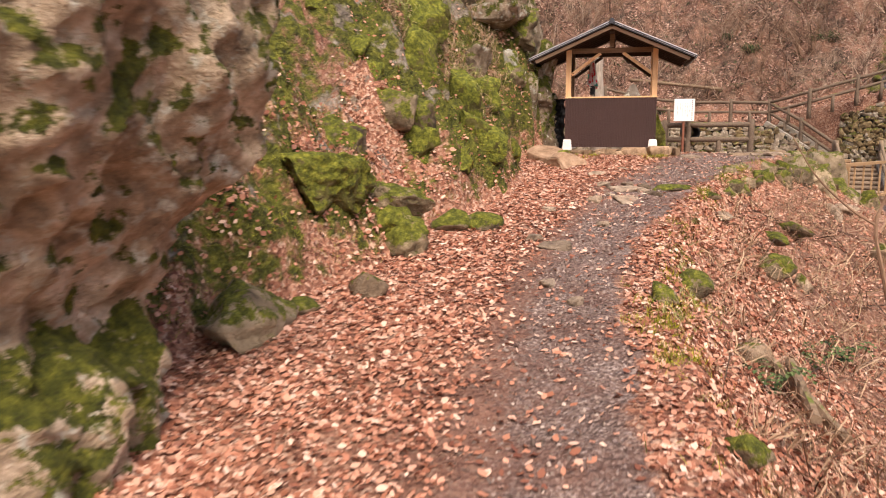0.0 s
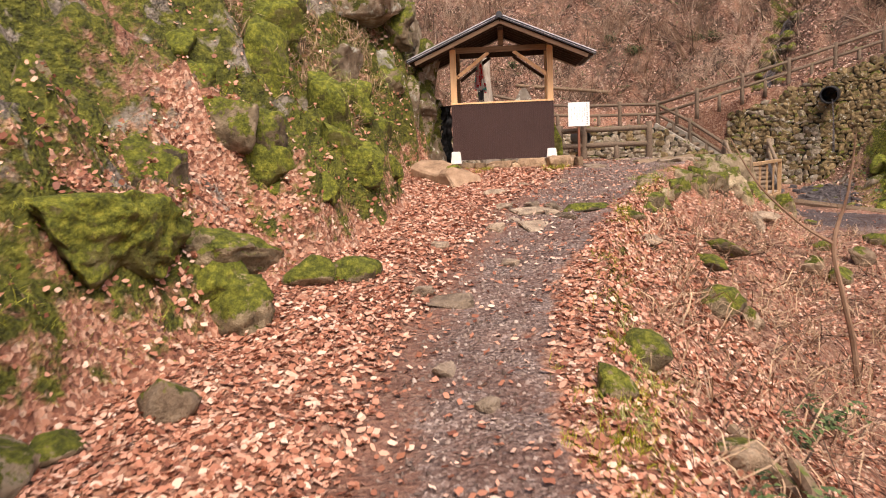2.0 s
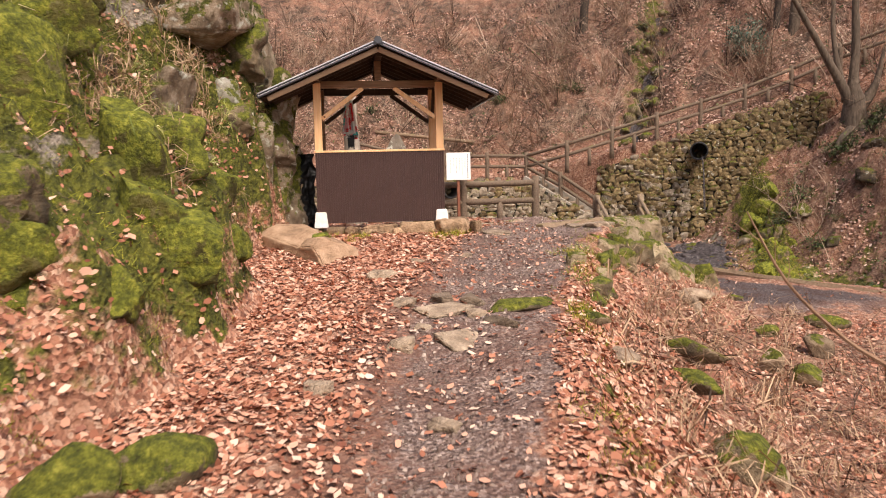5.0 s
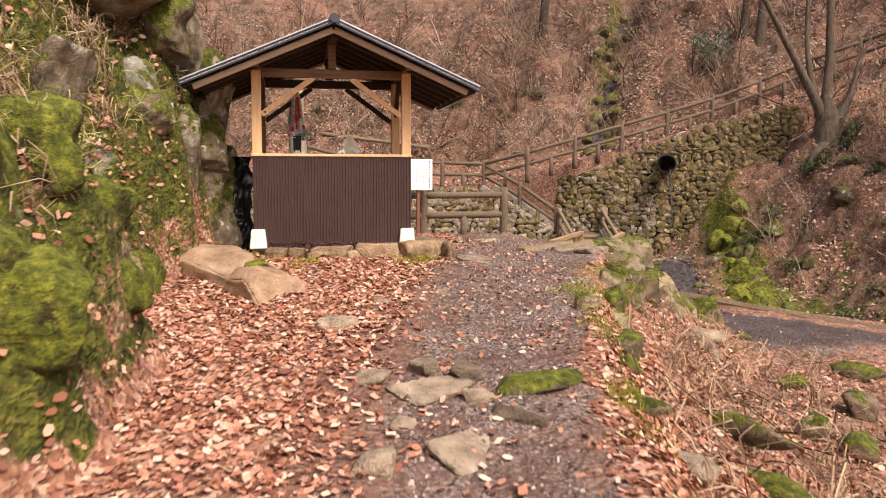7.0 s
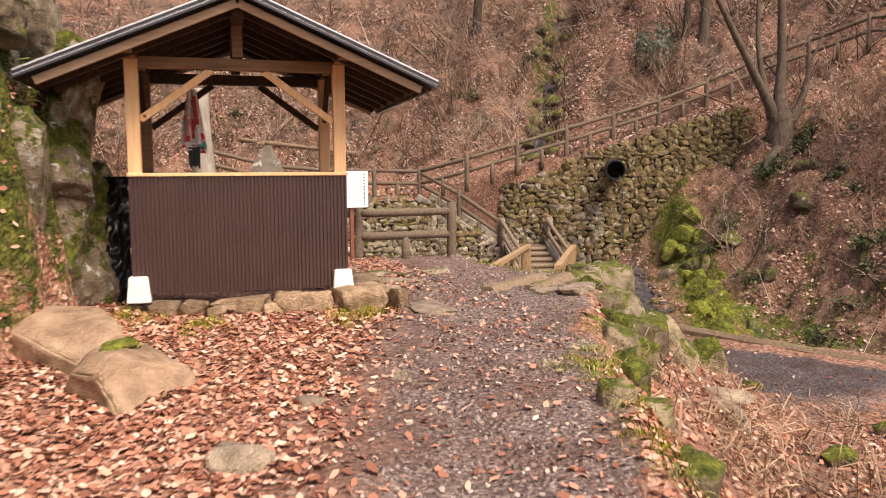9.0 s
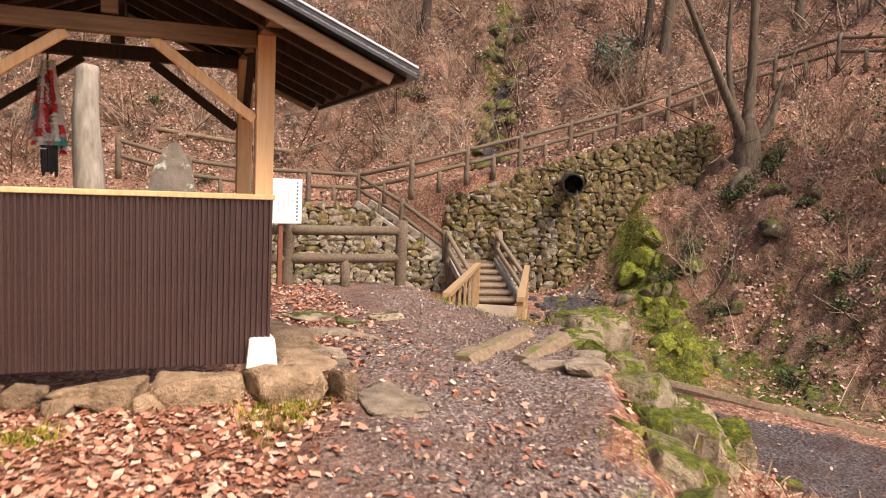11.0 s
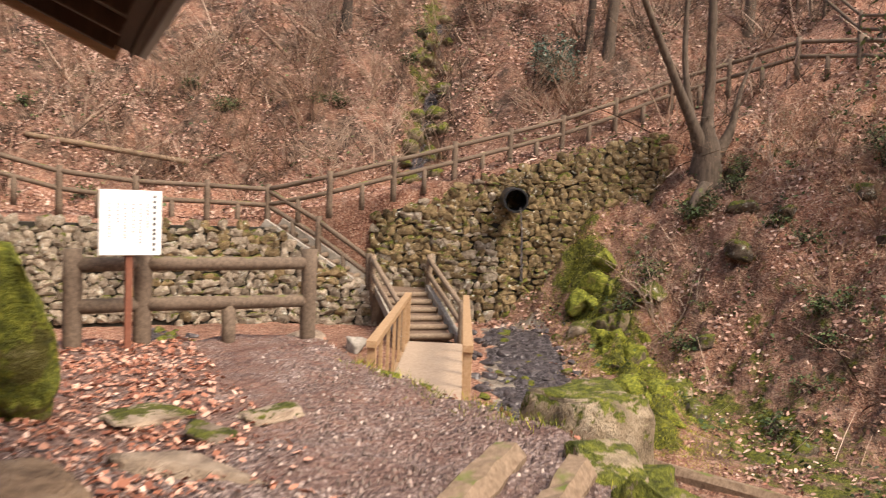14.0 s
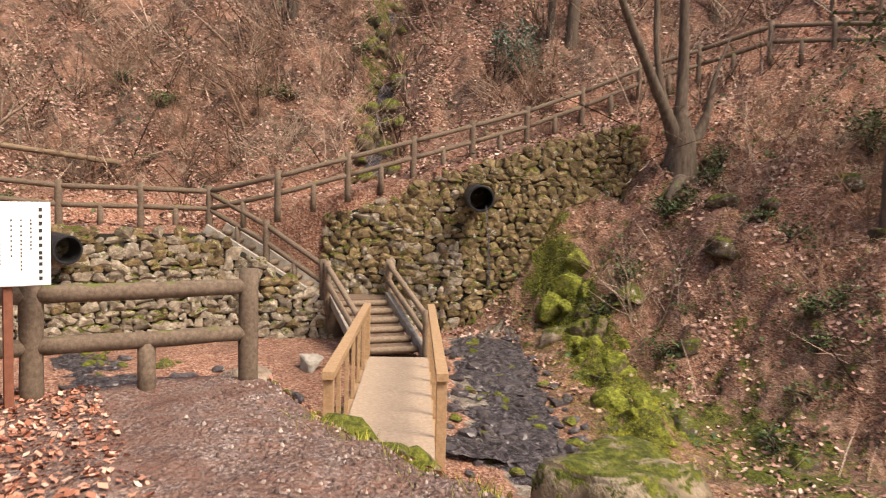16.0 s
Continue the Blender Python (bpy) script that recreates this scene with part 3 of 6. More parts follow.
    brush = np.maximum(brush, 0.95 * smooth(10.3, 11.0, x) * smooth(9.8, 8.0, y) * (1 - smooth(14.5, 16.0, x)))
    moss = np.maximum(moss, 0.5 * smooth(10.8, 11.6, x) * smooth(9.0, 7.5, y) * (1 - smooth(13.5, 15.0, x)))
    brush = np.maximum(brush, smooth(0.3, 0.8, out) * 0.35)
    damp = low_path * smooth(-1.0, 0.8, y)
    for name, v in (("damp", damp), ("gravel", gravel), ("earth", earth), ("moss", moss), ("rock", rock), ("brush", brush)):
        me.attributes.new(name, "FLOAT", "POINT").data.foreach_set("value", v.astype(np.float32))
    me.materials.append(M_GROUND)
    return tagged(new("ground", me), "leaf-strewn woodland ground with a gravel footpath and mossy banks", "ground", "", "structure")


def level(x, y):
    return float(land(x, y))


build_ground()


# ---- the shelter ----
def corrugated(x0, x1, z0, z1, y, ribs, depth):
    bm = bmesh.new()
    prof, w = [], (x1 - x0) / ribs
    for i in range(ribs):
        a = x0 + i * w
        prof += [(a, 0), (a + 0.32 * w, 0), (a + 0.42 * w, -depth), (a + 0.9 * w, -depth)]
    prof.append((x1, 0))
    rows = []
    for dy in (0.0, 0.004):
        for z in (z0, z1):
            rows.append([bm.verts.new((px, y + py + dy, z)) for px, py in prof])
    n = len(prof)
    for k in range(n - 1):
        bm.faces.new((rows[0][k], rows[0][k + 1], rows[1][k + 1], rows[1][k]))
        bm.faces.new((rows[2][k + 1], rows[2][k], rows[3][k], rows[3][k + 1]))
        bm.faces.new((rows[1][k], rows[1][k + 1], rows[3][k + 1], rows[3][k]))
        bm.faces.new((rows[0][k + 1], rows[0][k], rows[2][k], rows[2][k + 1]))
    return bm


def build_shelter():
    hut = empty("shelter", "open timber shelter with brown corrugated panel and dark gabled roof", "shelter", pose(0, 0, 0))
    deep, tall = 1.2, 1.97
    for x in (-0.8575, 0.8575):
        for y, z1 in ((0.0525, tall), (deep - 0.0525, tall)):
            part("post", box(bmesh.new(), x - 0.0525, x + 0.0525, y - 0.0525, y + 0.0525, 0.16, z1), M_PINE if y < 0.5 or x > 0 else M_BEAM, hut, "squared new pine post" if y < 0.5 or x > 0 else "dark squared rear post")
            bm = bmesh.new()
            y = y - 0.045 if y < 0.5 else y
            box(bm, x - 0.075, x + 0.075, y - 0.075, y + 0.075, -0.06, 0.16, None, 0)
            for v in bm.verts:
                if v.co.z < 0:
                    v.co.x = x + (v.co.x - x) * 1.3
                    v.co.y = y + (v.co.y - y) * 1.3
            bmesh.ops.bevel(bm, geom=list(bm.edges), offset=0.008, segments=2, affect="EDGES")
            part("footing", bm, M_CONCRETE, hut, "white tapered concrete footing")
    part("front_panel", corrugated(-0.91, 0.91, 0.0, 0.995, -0.008, 56, 0.012), M_SHEET, hut, "dark brown corrugated metal panel")
    part("sill", box(bmesh.new(), -0.92, 0.92, -0.03, 0.11, 0.995, 1.025), M_PINE, hut, "pale pine sill board")
    inner = bmesh.new()
    for z in (0.3, 0.65):
        box(inner, -0.8, 0.8, 0.02, 0.06, z, z + 0.09)
    part("rail", inner, M_PINE, hut)
    # wall plates, tie beams and king posts
    for x in (-0.8575, 0.8575):
        part("wall_plate", beam_box((x, -0.45, tall + 0.04), (x, deep + 0.45, tall + 0.04), 0.1, 0.1), M_BEAM, hut)
    for y in (0.0525, deep - 0.0525):
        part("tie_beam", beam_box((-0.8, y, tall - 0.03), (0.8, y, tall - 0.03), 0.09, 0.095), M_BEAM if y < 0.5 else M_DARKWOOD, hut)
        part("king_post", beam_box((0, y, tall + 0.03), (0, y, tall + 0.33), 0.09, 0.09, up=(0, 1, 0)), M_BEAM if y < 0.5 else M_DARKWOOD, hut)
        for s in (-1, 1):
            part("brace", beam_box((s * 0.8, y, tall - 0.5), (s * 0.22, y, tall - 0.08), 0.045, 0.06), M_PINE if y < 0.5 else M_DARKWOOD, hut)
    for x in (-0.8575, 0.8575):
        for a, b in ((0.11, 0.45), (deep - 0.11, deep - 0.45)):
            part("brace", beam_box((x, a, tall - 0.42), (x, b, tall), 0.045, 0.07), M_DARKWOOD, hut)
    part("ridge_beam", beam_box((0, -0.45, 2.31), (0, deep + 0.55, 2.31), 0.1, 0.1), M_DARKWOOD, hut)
    # roof: two slopes of ribbed sheet on boards and rafters
    y0, y1, eave, peak = -0.52, deep + 0.6, 1.575, 2.425
    fall = (2.425 - 1.745) / eave
    for s in (-1, 1):
        deck = bmesh.new()
        box(deck, 0, math.hypot(eave, eave * fall), y0 + 0.02, y1 - 0.02, -0.035, -0.01)
        turn = Matrix.Rotation(math.atan(fall) * 1, 4, "Y")
        m = Matrix.Translation((0, 0, peak - 0.015)) @ (turn if s > 0 else Matrix.Rotation(math.pi, 4, "Z") @ turn)
        if s < 0:
            m = Matrix.Translation((0, y0 + y1, peak - 0.015)) @ Matrix.Rotation(math.pi, 4, "Z") @ turn
        deck.transform(m)
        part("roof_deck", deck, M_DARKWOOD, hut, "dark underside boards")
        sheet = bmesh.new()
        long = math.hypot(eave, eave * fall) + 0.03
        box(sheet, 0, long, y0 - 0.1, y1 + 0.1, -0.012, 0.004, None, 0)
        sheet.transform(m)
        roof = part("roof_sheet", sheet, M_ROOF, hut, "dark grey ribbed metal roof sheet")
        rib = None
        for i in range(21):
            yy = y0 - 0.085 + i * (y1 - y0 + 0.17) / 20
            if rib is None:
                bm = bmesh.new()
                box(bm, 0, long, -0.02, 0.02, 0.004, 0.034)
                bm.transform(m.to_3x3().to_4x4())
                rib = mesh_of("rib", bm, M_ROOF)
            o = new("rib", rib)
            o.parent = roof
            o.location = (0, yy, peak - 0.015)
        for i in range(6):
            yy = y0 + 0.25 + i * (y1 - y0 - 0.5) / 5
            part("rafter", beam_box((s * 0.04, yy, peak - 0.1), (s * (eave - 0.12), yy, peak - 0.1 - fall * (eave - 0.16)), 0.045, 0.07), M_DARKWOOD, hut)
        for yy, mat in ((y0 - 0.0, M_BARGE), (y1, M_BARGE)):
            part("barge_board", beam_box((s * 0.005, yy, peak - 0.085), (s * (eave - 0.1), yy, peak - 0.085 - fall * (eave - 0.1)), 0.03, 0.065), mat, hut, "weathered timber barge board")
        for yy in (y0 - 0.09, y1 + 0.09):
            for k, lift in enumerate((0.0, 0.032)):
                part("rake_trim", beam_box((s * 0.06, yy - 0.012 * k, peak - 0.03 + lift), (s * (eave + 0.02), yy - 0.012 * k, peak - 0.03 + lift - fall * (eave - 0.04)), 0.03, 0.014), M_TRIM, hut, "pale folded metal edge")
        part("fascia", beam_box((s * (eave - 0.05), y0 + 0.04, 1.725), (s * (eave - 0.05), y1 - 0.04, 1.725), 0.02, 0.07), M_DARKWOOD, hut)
    cap = bmesh.new()
    for s in (-1, 1):
        m = Matrix.Translation((0, 0, peak + 0.03)) @ Matrix.Rotation(s * math.atan(fall), 4, "Y")
        box(cap, min(0, s * 0.12), max(0, s * 0.12), y0 - 0.11, y1 + 0.11, -0.006, 0.006, m, 0)
    tube(cap, (0, y0 - 0.13, peak + 0.02), (0, y1 + 0.13, peak + 0.02), 0.05, seg=12)
    part("ridge_cap", cap, M_ROOF, hut)
    return hut


build_shelter()


# ---- fences, wall, stairs, bridge ----
def rail_fence(name, pts, height, label, posts_every=None, rails=(0.86, 0.45), post_r=0.055, rail_r=0.042, mids=True, group="", skip=0, mat=None):
    """A fence of round timbers: a post at each point, two rails, a short stake midway."""
    f = empty(name, label, "fence", pose(*pts[0]), group)
    o = Vector(pts[0])
    for p in pts:
        p = Vector(p) - o
        part("post", log(p + Vector((0, 0, -0.2)), p + Vector((0, 0, height)), post_r), mat or M_LOG, f, smooth=True)
    for n, (a, b) in enumerate(zip(pts, pts[1:])):
        a, b = Vector(a) - o, Vector(b) - o
        for h in rails:
            up = Vector((0, 0, h * height))
            part("rail", log(a + up, b + up, rail_r), mat or M_LOG, f, smooth=True)
        if mids and n >= skip:
            mid = (a + b) / 2
            part("stake", log(mid + Vector((0, 0, -0.2)), mid + Vector((0, 0, rails[-1] * height)), post_r * 0.85), mat or M_LOG, f, smooth=True)
    return f


rail_fence("fence", [(x, 5.78, level(x, 5.78) - 0.0) for x in (1.35, 1.95)] + [(3.55, 5.75, -0.37)], 0.92, "brown round-timber fence by the stream edge", rails=(0.84, 0.42), post_r=0.085, rail_r=0.07, skip=1)

JUNC = (5.85, 17.3, 0.35)
back_posts = [(-0.6, 17.6, 1.0), (1.2, 17.6, 0.55), (2.8, 17.5, 0.4), (4.4, 17.4, 0.38), JUNC]
rail_fence("fence", back_posts, 0.95, "weathered round-timber fence along the upper walkway", post_r=0.08, rail_r=0.06)
hill_posts = [JUNC] + [(x, y, float(walkway(x)) if x < 14.5 else level(x, y)) for x, y in ((7.1, 16.25), (8.7, 16.1), (10.3, 15.95), (11.9, 15.9), (13.6, 16.0), (15.3, 15.9), (16.8, 15.35), (18.0, 14.4), (18.9, 12.9), (19.6, 11.6), (20.1, 10.2), (20.5, 9.0), (20.8, 7.4))]
rail_fence("fence", [(x, y, level(x, y)) for x, y in ((23.5, 18.4), (22.6, 17.0), (21.9, 15.6), (21.4, 14.2), (21.0, 12.7), (20.75, 11.2))], 0.9, "distant timber fence higher up the hillside", post_r=0.06, rail_r=0.045)
rail_fence("fence", hill_posts, 0.95, "weathered round-timber fence climbing along the top of the stone wall", post_r=0.08, rail_r=0.06)
rail_fence("handrail", [JUNC, (6.9, 16.4, -0.35), (7.9, 15.5, -1.18)], 0.92, "round-timber handrail beside the upper stair", post_r=0.08, rail_r=0.062)
rail_fence("handrail", [(7.95, 15.35, -1.2), (7.65, 12.9, -1.95)], 0.92, "round-timber handrail beside the lower stair", post_r=0.08, rail_r=0.062, mids=False, mat=M_STAIRRAIL)
rail_fence("handrail", [(9.5, 15.5, -1.2), (8.95, 12.6, -1.95)], 0.92, "round-timber handrail beside the lower stair", post_r=0.08, rail_r=0.062, mids=False, mat=M_STAIRRAIL)


def stair(name, a, b, width, steps, label):
    """Log steps between two points on the centre line, with sloping stringers."""
    s = empty(name, label, "stairs", pose(*a))
    a0, a, b = Vector(a), Vector((0, 0, 0)), Vector(b) - Vector(a)
    across = Vector((-b.y, b.x, 0)).normalized()
    for i in range(steps):
        p = a + b * ((i + 0.5) / steps)
        part("step", log(p - across * width / 2, p + across * width / 2, 0.07, 8), M_STAIRRAIL, s, "round log step", smooth=True)
        q = a + b * ((i + 1.0) / steps)
        bm = beam_box(p + Vector((0, 0, -0.05)) + (b / steps) * 0.05, q + Vector((0, 0, p.z - q.z - 0.05)) + (b / steps) * 0.5, width * 0.96, 0.1)
        part("tread", bm, M_EARTH, s, "trodden earth tread")
    for k in (-1, 1):
        o = across * (width / 2 + 0.07) * k
        part("stringer", beam_box(a + o + Vector((0, 0, 0.03)), b + o + Vector((0, 0, 0.06)), 0.12, 0.2), M_GREYCONC, s, "sloping concrete stringer")
    return s


stair("stair", (8.3, 12.75, -1.9), (8.7, 15.3, -1.15), 1.15, 6, "lower flight of round log steps up to the landing")
stair("stair", (8.1, 15.95, -1.15), (6.0, 17.35, 0.3), 1.1, 9, "upper flight of log steps with concrete edge")
thing("landing", box(bmesh.new(), 7.9, 9.7, 15.2, 16.4, -2.0, -1.13), M_EARTH, "earth landing between the two stair flights", "landing")


def build_bridge():
    a, b = Vector((5.3, 6.75, -1.72)), Vector((8.3, 12.5, -1.9))
    br = empty("footbridge", "short timber footbridge with plank deck and railings", "bridge", Matrix.Translation(a))
    d = b - a
    ax = d.normalized()
    across = Vector((-ax.y, ax.x, 0)).normalized()
    n = 38
    for i in range(n):
        p = d * ((i + 0.5) / n)
        part("plank", beam_box(p - across * 0.56, p + across * 0.56, d.length / n - 0.012, 0.04), M_DECK, br)
    for k in (-1, 1):
        o = across * 0.6 * k
        part("beam", beam_box(o + Vector((0, 0, -0.13)), d + o + Vector((0, 0, -0.13)), 0.12, 0.2), M_BRIDGE, br)
        part("handrail", beam_box(o + Vector((0, 0, 1.0)) - ax * 0.1, d + o + Vector((0, 0, 1.0)), 0.13, 0.09), M_BRIDGE, br, "squared pale timber handrail")
        m = 7
        for i in range(m):
            p = o + d * (i / (m - 1))
            big = i in (0, m - 1)
            part("post" if big else "baluster", beam_box(p + Vector((0, 0, -0.1)), p + Vector((0, 0, 0.96)), 0.11 if big else 0.055, 0.11 if big else 0.04, up=ax), M_BRIDGE, br)
    return br


build_bridge()


def wall_stones(name, pts, label, mat, course=0.19, moss_mat=None, moss_low=0.3, moss_high=0.9):
    """A rubble wall: a dark core and bulging stones in rough courses. pts: rows of (x, y, foot, top)."""
    w = empty(name, label, "wall", pose(0, 0, 0), "", "structure")
    rng = random.Random(len(label))
    core = bmesh.new()
    for (ax, ay, af, at), (bx, by, bf, bt) in zip(pts, pts[1:]):
        dx, dy = bx - ax, by - ay
        l = math.hypot(dx, dy)
        nx, ny = dy / l, -dx / l
        vs = []
        for x, y, f, t in ((ax, ay, af, at), (bx, by, bf, bt)):
            lean = 0.12 * (t - f)
            vs += [core.verts.new((x, y, f - 0.3)), core.verts.new((x - nx * lean, y - ny * lean, t - 0.04)), core.verts.new((x - nx * (lean + 0.5), y - ny * (lean + 0.5), t - 0.04)), core.verts.new((x - nx * 0.5, y - ny * 0.5, f - 0.3))]
        for q in ((0, 4, 5, 1), (1, 5, 6, 2), (2, 6, 7, 3), (0, 1, 2, 3), (4, 7, 6, 5)):
            core.faces.new([vs[i] for i in q])
    part("core", core, M_JOINT, w)
    shapes = []
    for i in range(14):
        bm = rock_mesh(700 + i, (0.7, 0.4, 0.72), 0.5, sub=2, boxy=0.42)
        shapes.append({m.name: mesh_of("stone", bm.copy(), m) for m in (mat, moss_mat or mat)})
        bm.free()
    spots = []
    for (ax, ay, af, at), (bx, by, bf, bt) in zip(pts, pts[1:]):
        dx, dy = bx - ax, by - ay
        l = math.hypot(dx, dy)
        ux, uy = dx / l, dy / l
        nx, ny = uy, -ux
        z = min(af, bf) - 0.1
        while z < max(at, bt):
            s = -rng.random() * 0.2
            h = course * rng.uniform(0.6, 1.25)
            while s < l:
                wd = course * rng.choice((rng.uniform(0.8, 1.3), rng.uniform(1.1, 1.8), rng.uniform(1.3, 2.4)))
                f = min(1, max(0, (s + wd / 2) / l))
                foot, top = af + (bf - af) * f, at + (bt - at) * f
                zz = z + rng.uniform(-0.03, 0.03)
                if foot - 0.15 < zz < top - h * 0.4:
                    lean = 0.12 * (zz - foot)
                    spots.append((ax + ux * (s + wd / 2) - nx * lean, ay + uy * (s + wd / 2) - ny * lean, zz + h / 2, wd, h, math.atan2(uy, ux), (zz - foot) / max(0.3, top - foot)))
                s += wd * 0.97
            z += h * 0.93
    spots.sort(key=lambda q: math.hypot(q[0] - 7.5, q[1] - 15))
    rest_v, rest_f = [], []
    for i, (x, y, z, wd, h, an, f) in enumerate(spots):
        m = moss_mat if moss_mat and rng.random() < moss_low + (moss_high - moss_low) * f else mat
        me = rng.choice(shapes)[m.name]
        mm = Matrix.Translation((x, y, z)) @ Matrix.Rotation(an, 4, "Z") @ Matrix.Rotation(rng.uniform(-0.22, 0.22), 4, "Y") @ Matrix.Rotation(rng.choice((0, math.pi)), 4, "Z") @ Matrix.Diagonal((wd * 0.98, 0.26 * rng.uniform(0.7, 1.3), h * rng.uniform(0.88, 1.12), 1))
        if i < 300:
            o = new("stone", me)
            o.parent = w
            o.matrix_local = mm
        else:
            b = len(rest_v)
            rest_v += [mm @ v.co for v in me.vertices]
            rest_f += [tuple(b + k for k in p.vertices) for p in me.polygons]
    if rest_f:
        cloud("stones", rest_v, rest_f, moss_mat if moss_mat and moss_low > 0.3 else mat, "", "", "stuff", w)
    return w


# ---- stones and timbers in the open ----
def rock(x, y, size, seed, mat, label, turn=0.0, sink=0.3, tilt=0.0, z=None, sub=3, rough=0.35, group="", ry=0.0, boxy=0.85):
    z = level(x, y) if z is None else z
    return thing("rock", rock_mesh(seed, size, rough, sub=sub, boxy=boxy), mat, label, "rock", pose(x, y, z + size[2] * (1 - 2 * sink), tilt, ry, turn), group, smooth=True)


def chunk(x, y, size, seed, mat, label, turn=0.0, sink=0.4, tilt=0.0, ry=0.0, z=None, group="", corners=16):
    z = level(x, y) if z is None else z
    return thing("rock", chunk_mesh(seed, size, corners), mat, label, "rock", pose(x, y, z + size[2] * (1 - 2 * sink), tilt, ry, turn), group, smooth=True)


# the great boulder beside the lower path
def block_boulder(x0, x1, y0, y1, z0, z1, seed, mat, label):
    """A blocky boulder that fills the given bounds."""
    bm = rock_mesh(seed, (1, 1, 1), 0.2, sub=5, boxy=0.4)
    lo = [min(v.co[k] for v in bm.verts) for k in range(3)]
    hi = [max(v.co[k] for v in bm.verts) for k in range(3)]
    half = [(x1 - x0) / 2, (y1 - y0) / 2, (z1 - z0) / 2]
    for v in bm.verts:
        v.co = [((v.co[k] - lo[k]) / (hi[k] - lo[k]) * 2 - 1) * half[k] for k in range(3)]
    return thing("rock", bm, mat, label, "rock", pose((x0 + x1) / 2, (y0 + y1) / 2, (z0 + z1) / 2), smooth=True)


chunk(4.62, 2.42, (0.52, 0.42, 0.66), 3, M_BOULDER, "large upright tan boulder with moss over its top", 12, 0.5, z=-0.8, corners=26)
block_boulder(3.3, 3.72, -0.75, -0.3, -0.95, -0.3, 5, M_MOSSROCK, "upright dark stone with a moss cap beside the path")
block_boulder(3.55, 4.3, -0.45, 0.25, -1.25, -0.36, 6, M_BOULDER, "big tan rock capped with moss below the path edge")
block_boulder(4.35, 5.0, 0.3, 0.85, -1.45, -0.75, 7, M_BOULDER, "flat-topped tan rock beside the lower path")
block_boulder(4.9, 5.35, 0.55, 1.0, -1.6, -0.85, 8, M_MOSSROCK, "small mossy rock beside the lower path")
block_boulder(3.35, 3.85, 0.3, 0.75, -0.6, -0.08, 9, M_MOSSROCK, "mossy hump of stone at the path edge")
block_boulder(3.82, 4.18, -1.52, -1.1, -1.4, -0.95, 10, M_BARE, "squared grey stone on the leafy slope")
rock(4.5, 2.25, (0.3, 0.24, 0.16), 31, M_BROWN, "low brown rock wedged against the big boulder", 50, 0.5, z=-0.62, sub=4)
# slab among the leaves before the shelter
chunk(-1.12, -1.35, (0.78, 0.33, 0.2), 8, M_SLAB, "long tan slab lying among fallen leaves", -62, 0.3, 0, 3, corners=26)
chunk(-0.72, -2.1, (0.4, 0.31, 0.19), 19, M_SLAB, "blocky end of the tan slab, half buried in leaves", -58, 0.3, 0, -4, corners=22)
rock(-0.78, -2.02, (0.16, 0.12, 0.05), 18, M_FRESH, "bright moss cushion on top of the tan slab", 30, 0.5, z=level(-0.7, -2.12) + 0.265, sub=4, rough=0.8)
# flat stones set in the path
for x, y, s, k in ((0.36, -4.85, 0.24, 1), (0.66, -4.48, 0.17, 2), (0.4, -4.42, 0.15, 3), (0.0, -4.75, 0.13, 4), (0.4, -5.65, 0.22, 6), (-0.05, -5.75, 0.14, 7), (-0.1, -3.3, 0.17, 9), (-0.38, -8.25, 0.2, 10), (-0.57, -8.15, 0.12, 11), (0.1, -7.1, 0.1, 13), (0.75, -5.35, 0.16, 14), (0.6, -5.0, 0.1, 15), (0.15, -5.3, 0.09, 16), (-0.3, -9.6, 0.11, 17), (-0.05, -10.1, 0.1, 18), (-0.6, -6.6, 0.1, 19), (0.3, -2.6, 0.09, 20), (0.9, -2.2, 0.08, 21)):
    chunk(x, y, (s, s * 0.72, 0.055), 40 + k, M_BARE, "flat bare stone set in the footpath", 37 * k, 0.42, group="flat stones in the path")
rock(0.98, -4.85, (0.34, 0.17, 0.07), 55, M_MOSSROCK, "long flat stone with moss, set in the footpath", 15, 0.3)
# stone slabs beside the shelter
for x, y, sx, sy, turn, k in ((1.8, 1.72, 0.5, 0.2, -66, 1), (1.45, 0.93, 0.19, 0.15, -40, 2), (1.4, 0.46, 0.2, 0.12, 15, 3), (2.0, 2.35, 0.26, 0.15, -50, 4), (1.75, 2.95, 0.34, 0.2, 20, 6), (2.42, 2.6, 0.2, 0.13, 10, 7), (1.52, -0.35, 0.2, 0.36, 8, 8), (2.95, 0.22, 0.22, 0.13, 12, 9), (3.2, 0.02, 0.26, 0.16, 30, 10), (3.42, 0.42, 0.2, 0.14, 50, 11)):
    chunk(x, y, (sx, sy, 0.045), 70 + k, M_MOSSYSLAB if k in (4, 6, 7) else M_BARE, "flat stepping stone beside the shelter", turn, 0.47, group="stepping stones")
